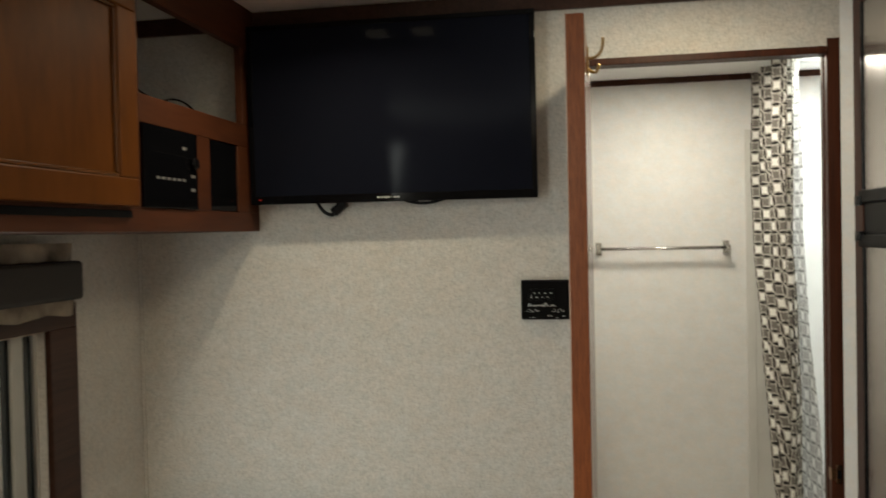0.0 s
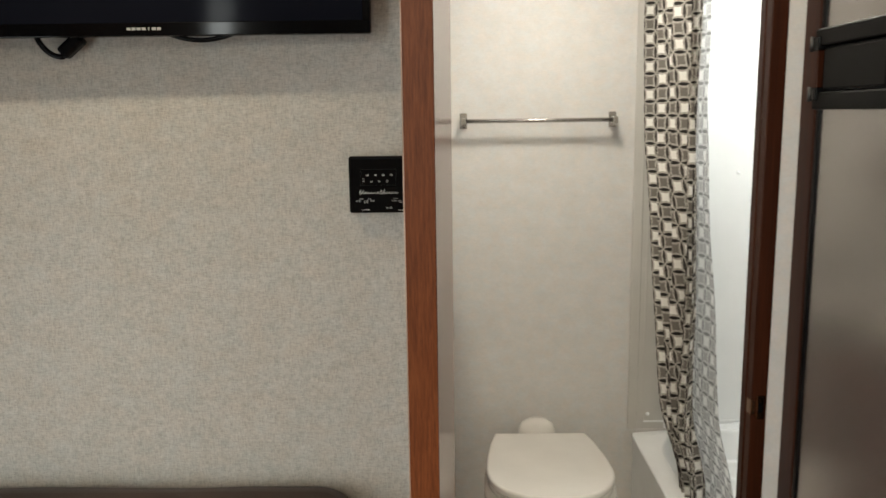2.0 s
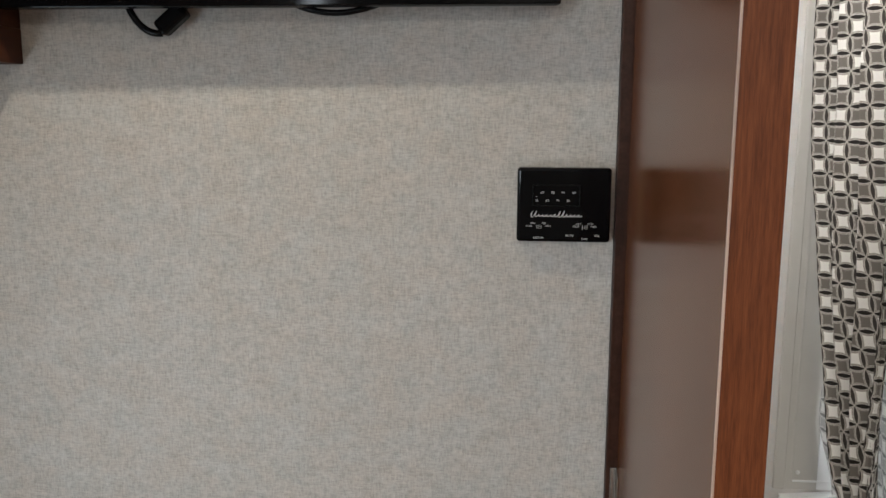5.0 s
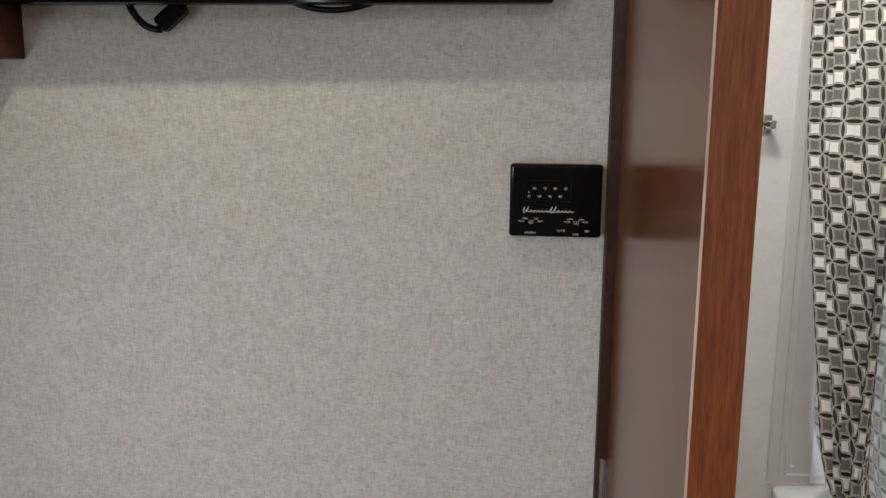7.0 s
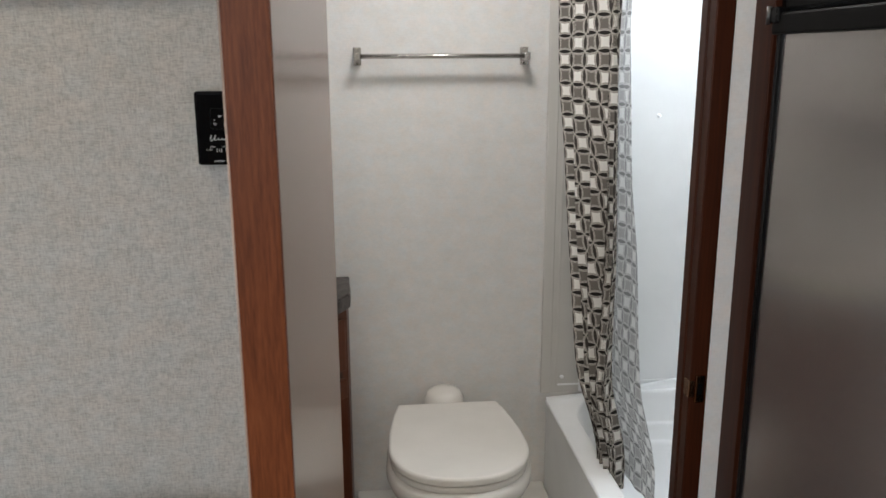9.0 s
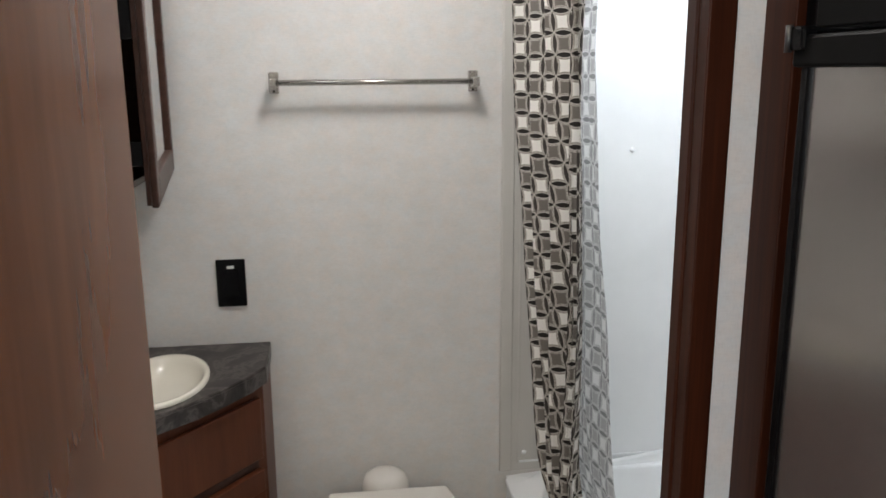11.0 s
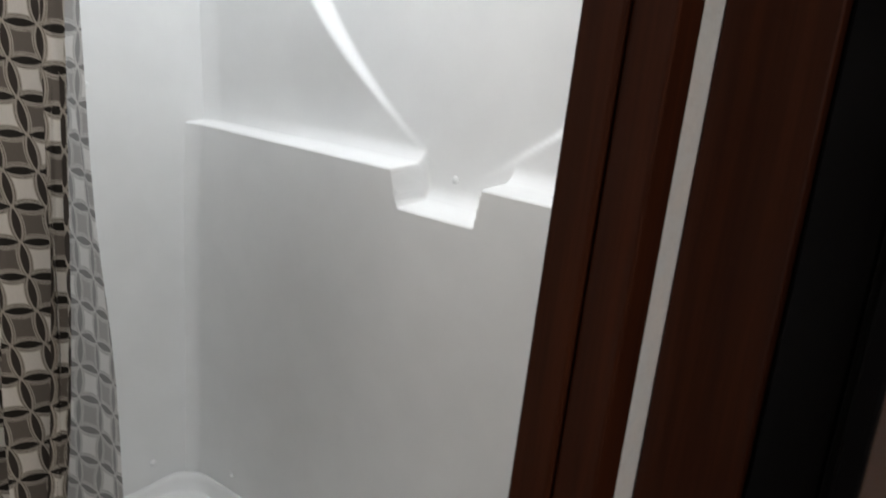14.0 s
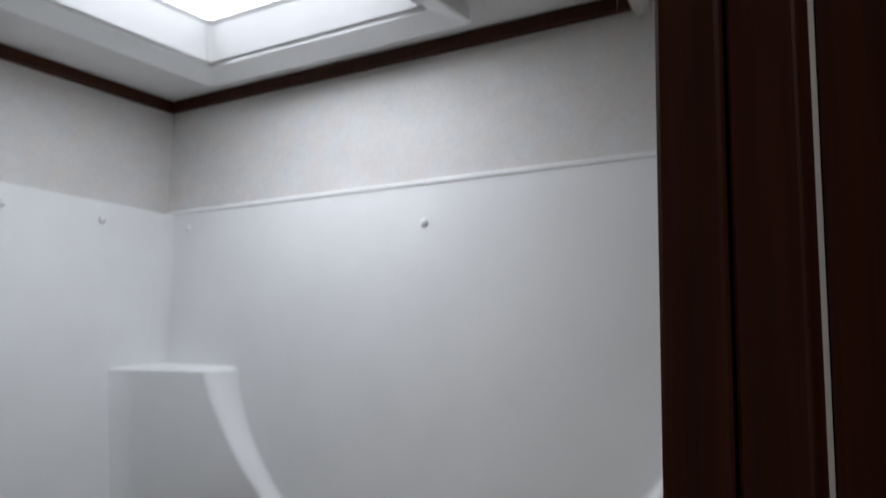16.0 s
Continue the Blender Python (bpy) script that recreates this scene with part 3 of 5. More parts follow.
def thermostat():
    x0, x1, z0, z1 = -0.200, -0.084, 1.297, 1.390
    th = thing("thermostat", ((x0 + x1) / 2, YT, (z0 + z1) / 2), "black wall thermostat with white lettering and sliders", "thermostat")
    y = YT - 0.024
    sub("body", box(x0, x1, y, YT - 0.0003, z0, z1, 0.004, 4), GLOSSBLACK, th)
    wx0, wx1, wz0, wz1 = x0 + 0.019, x0 + 0.078, z1 - 0.048, z1 - 0.021
    for q in ((wx0, wx1, wz1 - 0.0012, wz1), (wx0, wx1, wz0, wz0 + 0.0012), (wx0, wx0 + 0.0012, wz0, wz1), (wx1 - 0.0012, wx1, wz0, wz1)):
        sub("scale_rim", box(q[0], q[1], y - 0.0022, y, q[2], q[3], 0.0005), SATIN, th)

    def say(text, size, px, pz):
        lettering("lettering", text, size, pose(x0 + px, y - 0.0004, z1 - pz, 90, 0, 0), PRINT, th)
    for i, n in enumerate(("60", "70", "80", "90")):
        say(n, 0.0042, 0.031 + 0.013 * i, 0.031)
    for i, n in enumerate(("55", "65", "75", "85")):
        say(n, 0.0042, 0.0245 + 0.013 * i, 0.041)
    say("COOL", 0.0030, 0.0155, 0.0730), say("FAN", 0.0030, 0.020, 0.0695)
    say("OFF", 0.0030, 0.034, 0.0695), say("HEAT", 0.0030, 0.039, 0.0730)
    say("HIGH", 0.0030, 0.0735, 0.0730), say("LOW", 0.0030, 0.077, 0.0695)
    say("LOW", 0.0030, 0.0915, 0.0695), say("HIGH", 0.0030, 0.0955, 0.0730)
    say("SYSTEM", 0.0038, 0.027, 0.0880), say("AUTO", 0.0038, 0.066, 0.0845)
    say("FAN", 0.0038, 0.0845, 0.0888), say("ON", 0.0038, 0.0995, 0.0845)
    for px in (0.0250, 0.0275, 0.0300, 0.0815, 0.0845, 0.0870):
        sub("tick_mark", box(x0 + px, x0 + px + 0.0006, y - 0.0004, y, z1 - 0.0765, z1 - 0.0715), PRINT, th)
    # maker's mark: a plain slanting squiggle
    pts = []
    n = 150
    for i in range(n + 1):
        u = i / n
        big = math.exp(-((u - 0.06) / 0.06) ** 2) + math.exp(-((u - 0.60) / 0.07) ** 2)
        w = 26 * math.pi * u
        h = (0.0014 + 0.0034 * big) * math.sin(w) + 0.0022 * big
        pts.append((x0 + 0.016 + 0.064 * u + 0.45 * h + 0.0009 * math.cos(w), y - 0.0002, z1 - 0.0595 + h))
    sub("maker_mark", tube(pts, 0.0005, 5), PRINT, th, "silvery maker's mark")
    dot = box(x0 + 0.0235, x0 + 0.0247, y - 0.0004, y, z1 - 0.0365, z1 - 0.0353)
    sub("pointer", dot, PRINT, th)
    return th


thermostat()


def wall_cabinet():
    """Overhead cabinet on the left wall: a framed door, then a corner bay with a stereo and an open niche."""
    XF, Y0, Z0, Z1 = -0.850, 0.45, 1.518, CEIL - 0.0006
    cab = thing("overhead_cabinet", (XL, 1.3, Z0), "red-brown stained wooden overhead cabinet with an open corner niche", "cabinet")
    # carcase: bottom, near end, shelf; the open bay lies between y 1.56 and the partition
    sub("bottom_board", box(XL + 0.0006, XF - 0.018, Y0, YT - 0.001, Z0, Z0 + 0.015), CABFRAME, cab)
    sub("end_panel", box(XL + 0.0006, XF - 0.018, Y0, Y0 + 0.015, Z0 + 0.015, Z1), CABFRAME, cab)
    sub("divider", box(XL + 0.0006, XF - 0.018, 1.555, 1.57, Z0 + 0.015, Z1), CABFRAME, cab)
    sub("niche_shelf", box(XL + 0.0006, XF - 0.018, 1.57, YT - 0.001, 1.740, 1.755), CABFRAME, cab)

    def frame_part(name, y0, y1, z0, z1, m=CABFRAME):
        sub(name, box(XF - 0.018, XF, y0, y1, z0, z1, 0.0015), m, cab)
    frame_part("bottom_rail", Y0, YT - 0.001, Z0, 1.563)
    frame_part("top_rail", Y0, YT - 0.001, 1.955, Z1)
    frame_part("stile", 1.520, 1.584, 1.563, 1.955)
    frame_part("stile", Y0, Y0 + 0.05, 1.563, 1.955)
    frame_part("middle_rail", 1.584, YT - 0.001, 1.720, 1.773)
    frame_part("mullion", 1.797, 1.865, 1.563, 1.720)
    frame_part("stile", 2.010, YT - 0.001, 1.563, 1.720)
    frame_part("stile", 2.04, YT - 0.001, 1.773, 1.955)
    # framed doors with recessed panels
    for dy0, dy1 in ((0.985, 1.548), (Y0 + 0.02, 0.975)):
        dz0, dz1, w = 1.562, 1.965, 0.058
        door = sub("cabinet_door", box(XF + 0.001, XF + 0.010, dy0 + w, dy1 - w, dz0 + 0.05, dz1 - w), CABWOOD, cab, "red-brown framed cabinet door")
        for a, b, c, d in ((dy0, dy1, dz0, dz0 + 0.05), (dy0, dy1, dz1 - w, dz1), (dy0, dy0 + w, dz0 + 0.05, dz1 - w), (dy1 - w, dy1, dz0 + 0.05, dz1 - w)):
            sub("door_rail", box(XF + 0.0008, XF + 0.019, a, b, c, d, 0.003), CABWOOD, door)
        # strips added round the panel to carry the chamfer's highlight
        e, pa, pb, pc, pd = 0.007, dy0 + w, dy1 - w, dz0 + 0.05, dz1 - w
        for a, b, c, d in ((pa, pb, pc, pc + e), (pa, pb, pd - e, pd), (pa, pa + e, pc + e, pd - e), (pb - e, pb, pc + e, pd - e)):
            sub("bead", box(XF + 0.009, XF + 0.0165, a, b, c, d, 0.003, 3), CHAMFERLIT, door, "lighter glossy strip for the lit chamfer round the panel")
    # flat black strip on the rail paints the shade of the finger groove
    sub("groove_shade_strip", box(XF + 0.0004, XF + 0.003, Y0, 1.548, 1.543, 1.556, 0.0008), BLACK, cab)
    return cab


wall_cabinet()


def stereo():
    st = thing("stereo", (-0.850, 1.69, 1.64), "black wall-mounted stereo with small silver buttons in the cabinet", "stereo")
    x = -0.849
    sub("body", box(XL + 0.12, x, 1.586, 1.795, 1.5645, 1.7195), BLACK, st)
    sub("front_panel", box(x, x + 0.004, 1.5845, 1.7965, 1.5635, 1.7195, 0.0015), GLOSSBLACK, st)
    sub("disc_slot", box(x + 0.0038, x + 0.0046, 1.62, 1.755, 1.668, 1.672), BLACK, st)
    for i in range(6):
        sub("button", box(x + 0.0035, x + 0.0062, 1.630 + i * 0.020, 1.640 + i * 0.020, 1.6185, 1.6235, 0.0008), ALU, st)
    for y, z in ((1.733, 1.682), (1.766, 1.628), (1.766, 1.600)):
        sub("button", box(x + 0.0035, x + 0.0062, y, y + 0.014, z, z + 0.006, 0.0008), ALU, st)
    sub("volume_knob", lathe([(0.013, x + 0.004), (0.012, x + 0.014), (0.009, x + 0.015)], 24, "x", (0, 1.774, 1.657)), BLACK, st, smooth=True)
    sp = thing("speaker_panel", (-0.85, 1.93, 1.64), "dark smoked panel beside the stereo in the cabinet", "panel")
    sub("panel", box(-0.864, -0.854, 1.8655, 2.0095, 1.5635, 1.7195, 0.0015), GLOSSBLACK, sp)
    wr = thing("aerial_wire", (-0.88, 1.7, 1.755), "thin black aerial wire lying in the open niche", "cable")
    sub("wire", tube(bezier((-0.885, 1.575, 1.80), (-0.88, 1.62, 1.795), (-0.88, 1.68, 1.77), (-0.875, 1.72, 1.78)), 0.0022), BLACK, wr, smooth=True)
    sub("wire", tube(bezier((-0.875, 1.72, 1.78), (-0.87, 1.76, 1.795), (-0.87, 1.82, 1.795), (-0.875, 1.88, 1.7575)), 0.0022), BLACK, wr, smooth=True)


stereo()


def side_window():
    a, b, c, d = W1
    w = thing("window_1", (XL, (a + b) / 2, c), "dark tinted side window with a brown wooden surround", "window", kind="structure")
    sub("pane", box(XL - 0.034, XL - 0.030, a, b, c, d), DARKGLASS, w, "dark tinted pane")
    f = 0.092
    for n, q in (("surround", (a - f, b + f, d, d + 0.055)), ("surround", (a - f, b + f, c - f, c)), ("surround", (a - f, a, c, d)), ("surround", (b, b + f, c, d))):
        sub(n, box(XL, XL + 0.014, *q, 0.002), DARKTRIM, w, "dark brown wooden surround")
    sub("head_ledge", box(XL - 0.028, XL, a, b, d - 0.004, d - 0.0002), LACE, w, "pale soffit in the window's head")
    sub("track", box(XL - 0.028, XL - 0.018, b - 0.010, b - 0.0005, c, d - 0.005, 0.001), ALU, w, "pale aluminium track")
    sub("track", box(XL - 0.029, XL - 0.020, b - 0.075, b - 0.040, c, d - 0.005, 0.002), GREYTRACK, w, "grey window track")
    sub("track", box(XL - 0.029, XL - 0.022, b - 0.115, b - 0.108, c, d - 0.005, 0.001), ALU, w)
    v = thing("valance", (XL, 1.2, 1.42), "black padded window valance with patterned fabric edges", "valance")
    sub("board", box(XL + 0.0146, XL + 0.075, 0.55, 1.784, 1.380, 1.462, 0.008), VALANCE, v)
    for name, z0, z1, amp in (("lower_frill", 1.350, 1.380, 0.004), ("upper_frill", 1.460, 1.500, 0.006)):
        bm = bmesh.new()
        n = 110
        rows = []
        for k, z in enumerate((z0, (z0 + z1) / 2, z1)):
            row = []
            for i in range(n + 1):
                yy = 0.56 + (1.774 - 0.56) * i / n
                row.append(bm.verts.new((XL + 0.058 + amp * math.sin(i * 0.9) * (1.3 - k * 0.4), yy, z + (0.004 * math.sin(i * 0.45) if k == 0 else 0))))
            rows.append(row)
        for q, r in zip(rows, rows[1:]):
            for i in range(n):
                bm.faces.new((q[i], q[i + 1], r[i + 1], r[i]))
        bmesh.ops.solidify(bm, geom=bm.faces[:], thickness=0.003)
        sub(name, bm, LACE, v, "cream and brown patterned fabric frill", True)


side_window()
a, b, c, d = W2
w2 = thing("window_2", (XL, (a + b) / 2, c), "bright side window in a brown wooden surround", "window", kind="structure")
for q in ((a - 0.06, b + 0.06, d, d + 0.05), (a - 0.06, b + 0.06, c - 0.06, c), (a - 0.06, a, c, d), (b, b + 0.06, c, d)):
    sub("surround", box(XL, XL + 0.012, *q, 0.002), DARKTRIM, w2)


def green_backdrop():
    m = mat("distant_trees", (0.10, 0.16, 0.05), 0.9)
    n = noise_tex(m, (0.6, 0.6, 0.6), 5)
    wire(m, ramp(m, n, [(0.35, (0.05, 0.09, 0.03)), (0.65, (0.20, 0.28, 0.10))]), bsdf(m).inputs["Base Color"])
    setting("backdrop", box(-60.5, -60, -60, 60, -1, 9), m, "far green trees outside the side window", "backdrop")
    g = worn("grass_ground", (0.08, 0.11, 0.04), 0.9, grain=20, amount=0.3)
    setting("ground", box(-200, 200, -200, 200, -0.75, -0.70), g, "grassy ground outside the caravan", "ground")


green_backdrop()


def sofa():
    s = thing("sofa", (-0.60, 1.9, 0), "dark brown leatherette sofa against the partition wall", "sofa")
    x0, x1 = XL + 0.012, -0.185

    def cushion(name, x0, x1, y0, y1, z0, z1, r, label=""):
        bm = box(x0, x1, y0, y1, z0, z1, r, 6)
        bmesh.ops.subdivide_edges(bm, edges=[e for e in bm.edges if e.calc_length() > 0.12], cuts=6, use_grid_fill=True)
        for v in bm.verts:
            k = noise.noise(v.co * 7) * 0.006 + noise.noise(v.co * 22) * 0.0018
            v.co += v.normal * k
        bmesh.ops.recalc_face_normals(bm, faces=bm.faces[:])
        return sub(name, bm, LEATHER, s, label, True)
    cushion("backrest", x0, x1, 1.965, YT - 0.004, 0.42, 0.838, 0.079)
    cushion("seat_cushion", x0, x1, 1.42, 1.975, 0.30, 0.47, 0.05)
    sub("base", box(x0 + 0.02, x1 - 0.02, 1.46, YT - 0.01, 0.0, 0.305, 0.01), DARKTRIM, s)
    # stitched seam and gathers at the rounded end
    sub("piping", tube([(x1 - 0.012, 1.985 + 0.0 * i, 0.797 - 0.02 * i) for i in range(16)], 0.004), LEATHER, s, smooth=True)
    for k in range(4):
        p = (x1 - 0.085 - 0.012 * k, 1.966, 0.775 - 0.012 * k)
        q = (x1 - 0.03, 1.968, 0.755 - 0.022 * k)
        sub("gather", tube(bezier(p, (p[0] + 0.02, 1.961, p[2] + 0.008), (q[0] - 0.02, 1.962, q[2] + 0.004), q), 0.004), LEATHER, s, smooth=True)
    return s


sofa()


def plate(outline, t0, t1, x, y, z):
    """A thin plate on a face turned towards -x; the outline is given along y and z."""
    bm = prism(outline, t0, t1)
    bmesh.ops.transform(bm, matrix=Matrix.Translation((x, y, z)) @ Matrix(((0, 0, -1, 0), (1, 0, 0, 0), (0, 1, 0, 0), (0, 0, 0, 1))), verts=bm.verts[:])
    bmesh.ops.recalc_face_normals(bm, faces=bm.faces[:])
    return bm


def refrigerator():
    XF = 0.522
    f = thing("refrigerator", (0.84, 1.74, 0.0), "grey two-door caravan refrigerator with black trim and handles", "refrigerator")
    y0, y1 = 1.424, 2.078
    sub("cabinet_box", box(0.566, XR - 0.01, y0 + 0.002, y1 - 0.002, 0.30, CEIL - 0.06), SATIN, f)
    # black surround frame
    for q in ((y0, y0 + 0.026, 0.30, CEIL - 0.06), (y1 - 0.034, y1, 0.30, CEIL - 0.06), (y0 + 0.026, y1 - 0.034, CEIL - 0.09, CEIL - 0.06), (y0 + 0.026, y1 - 0.034, 0.30, 0.33)):
        sub("surround", box(0.546, 0.5655, *q, 0.002), BLACK, f)
    for name, z0, z1 in (("freezer_door", 1.549, CEIL - 0.095), ("fridge_door", 0.335, 1.482)):
        dy0, dy1 = 1.467, 2.042
        d = sub(name, box(XF + 0.006, 0.5645, dy0, dy1, z0, z1, 0.002), SATIN, f, "grey panelled door")
        t0, t1 = (z0 + 0.026, z1 - 0.004) if name == "freezer_door" else (z0 + 0.004, z1 - 0.026)
        sub("door_panel", box(XF + 0.0035, XF + 0.0062, dy0 + 0.014, dy1 - 0.016, t0, t1), FRIDGE, d)
        sub("edge_trim", box(XF, XF + 0.0065, dy0 - 0.002, dy0 + 0.014, z0, z1, 0.002), BLACK, d)
        sub("edge_trim", box(XF, XF + 0.0065, dy1 - 0.016, dy1 - 0.004, z0, z1, 0.002), BLACK, d)
        if name == "freezer_door":
            sub("rail_trim", box(XF - 0.004, XF + 0.0062, dy0 - 0.002, dy1 + 0.004, z0, z0 + 0.026, 0.003), SATIN, d)
        else:
            sub("rail_trim", box(XF - 0.004, XF + 0.0062, dy0 - 0.002, dy1 + 0.004, z1 - 0.026, z1, 0.003), SATIN, d)
    c = sub("control_panel", box(XF + 0.004, 0.56, 1.468, 2.028, 1.4835, 1.5475, 0.001), SATIN, f, "black control panel")
    sub("panel_plate", box(XF + 0.001, XF + 0.0042, 1.648, 1.842, 1.4865, 1.5445, 0.0015), SATIN, c)
    sub("panel_plate", box(XF + 0.001, XF + 0.0042, 1.848, 2.024, 1.4865, 1.5445, 0.0015), SATIN, c)
    bm = prism([(0.072 * math.cos(t), 0.0185 * math.sin(t)) for t in [2 * math.pi * i / 40 for i in range(40)]], 0, 0.0012)
    for v in bm.verts:
        v.co.x = max(-0.066, min(0.066, v.co.x * 1.15))
    bmesh.ops.transform(bm, matrix=Matrix.Translation((XF + 0.0012, 1.745, 1.5155)) @ Matrix(((0, 0, -1, 0), (1, 0, 0, 0), (0, 1, 0, 0), (0, 0, 0, 1))), verts=bm.verts[:])
    bmesh.ops.recalc_face_normals(bm, faces=bm.faces[:])
    sub("button_bezel", bm, GUNMETAL, c, "thin grey rim round the buttons")
    field = [(0.064 * max(-0.95, min(0.95, 1.12 * math.cos(t))), 0.0168 * math.sin(t)) for t in [2 * math.pi * i / 40 for i in range(40)]]
    sub("button_field", plate(field, 0.0, 0.0008, XF, 1.745, 1.5155), SATIN, c)
    pb = sub("power_button", box(XF - 0.0028, XF + 0.0005, 1.785, 1.804, 1.5060, 1.5250, 0.001), ALU, c, "small silver power button")
    sub("button_mark", box(XF - 0.0032, XF - 0.0027, 1.790, 1.797, 1.5085, 1.5165, 0.0002), BLACK, pb)
    for yy in (1.751, 1.711):
        sub("rocker", box(XF - 0.0034, XF, yy - 0.011, yy + 0.011, 1.5100, 1.5165, 0.0015), BLACK, c, "black rocker button")
    for yy, zz, w in ((1.759, 1.5222, 0.0028), (1.751, 1.5222, 0.0028), (1.743, 1.5222, 0.0028), (1.719, 1.5222, 0.0022), (1.708, 1.5222, 0.0035), (1.751, 1.5050, 0.0080), (1.711, 1.5062, 0.0050)):
        sub("indicator", box(XF - 0.0014, XF + 0.0005, yy - w, yy + w, zz - 0.0010, zz + 0.0010), GREYTRACK, c)
    # scooped pull with a thin flat lever across it
    yc, zc = 1.572, 1.5145
    hexa = [(-0.050, 0.0), (-0.034, 0.021), (0.030, 0.023), (0.046, 0.004), (0.036, -0.018), (-0.030, -0.021)]
    rec = sub("pull_rim", plate(hexa, 0.0, 0.0022, XF + 0.0022, yc, zc), SATIN, f, "rim of the scooped pull")
    # flat plate; the hollow's darkness and blue reflection are only its colour
    sub("pull_recess", plate([(0.034 * math.cos(t), 0.0195 * math.sin(t)) for t in [2 * math.pi * i / 32 for i in range(32)]], 0.0, 0.0012, XF + 0.0001, yc, zc), SCOOP, rec, "flat black scoop, tinted blue for the reflected sky")
    sub("pull_lip", plate([(u * 0.80, v) for u, v in ((-0.040, -0.009), (0.036, -0.006), (0.030, -0.017), (-0.032, -0.018))], 0.0, 0.0012, XF - 0.0012, yc, zc), SATIN, rec, "lower lip of the scoop")
    hnd = sub("handle", box(XF - 0.0075, XF - 0.0035, 1.470, 1.626, 1.5125, 1.5170, 0.0015), SATIN, f, "thin black door lever")
    sub("pivot", box(XF - 0.006, XF + 0.003, 1.612, 1.634, 1.510, 1.520, 0.002), BLACK, hnd)
    sub("pivot", box(XF - 0.006, XF + 0.003, 1.470, 1.482, 1.510, 1.520, 0.002), BLACK, hnd)
    for z in (1.553, 1.479):
        hp = sub("hinge", box(XF - 0.008, XF + 0.012, 2.026, 2.052, z - 0.010, z + 0.010, 0.003), BLACK, f)
        sub("pin", lathe([(0.003, z - 0.011), (0.003, z + 0.011)], 12, "z", (XF - 0.008, 2.046, 0)), GUNMETAL, hp, smooth=True)
    cab = thing("fridge_cabinet", (0.85, 1.74, 0), "cherry wood cabinet surround built round the refrigerator", "cabinet")
    sub("stile", box(0.538, 0.57, 2.0785, YT + 0.0008, 0, CEIL - 0.044, 0.0015), CHERRY, cab)
    sub("stile", box(0.5525, 0.57, 1.345, 1.4235, 0, CEIL - 0.001, 0.0015), OAK, cab, "warm oak-grain stile")
    sub("head_rail", box(0.5525, 0.57, 1.4235, 2.0785, CEIL - 0.059, CEIL - 0.001, 0.0015), CHERRY, cab)
    sub("base_panel", box(0.5525, 0.57, 1.4235, 2.0785, 0, 0.299, 0.0015), CHERRY, cab)
    sub("side_panel", box(0.5705, XR - 0.001, 1.345, 1.360, 0, CEIL - 0.001), CABWOOD, cab)


refrigerator()


def ceiling_light(x, y, w):
    l = thing("ceiling_light", (x, y, CEIL), "white ceiling lamp with a warm lit diffuser", "ceiling lamp", "ceiling lamps")
    sub("housing", box(x - w, x + w, y - 0.055, y + 0.055, CEIL - 0.018, CEIL - 0.0005, 0.004), ABS, l)
    for s in (-1, 1):
        sub("diffuser", box(x + s * w / 2 - w * 0.2, x + s * w / 2 + w * 0.2, y - 0.032, y + 0.032, CEIL - 0.028, CEIL - 0.018, 0.004), LENS, l, "lit frosted diffuser")


ceiling_light(-0.527, 1.75, 0.127)
ceiling_light(0.17, 1.80, 0.11)
# unseen housing for the added fill lamp behind the walk
ceiling_light(-0.1, -0.6, 0.13)
ceiling_light(0.24, 2.82, 0.09)


# ---- bathroom ----
def smooth_step(a, b, v):
    t = max(0.0, min(1.0, (v - a) / (b - a)))
    return t * t * (3 - 2 * t)


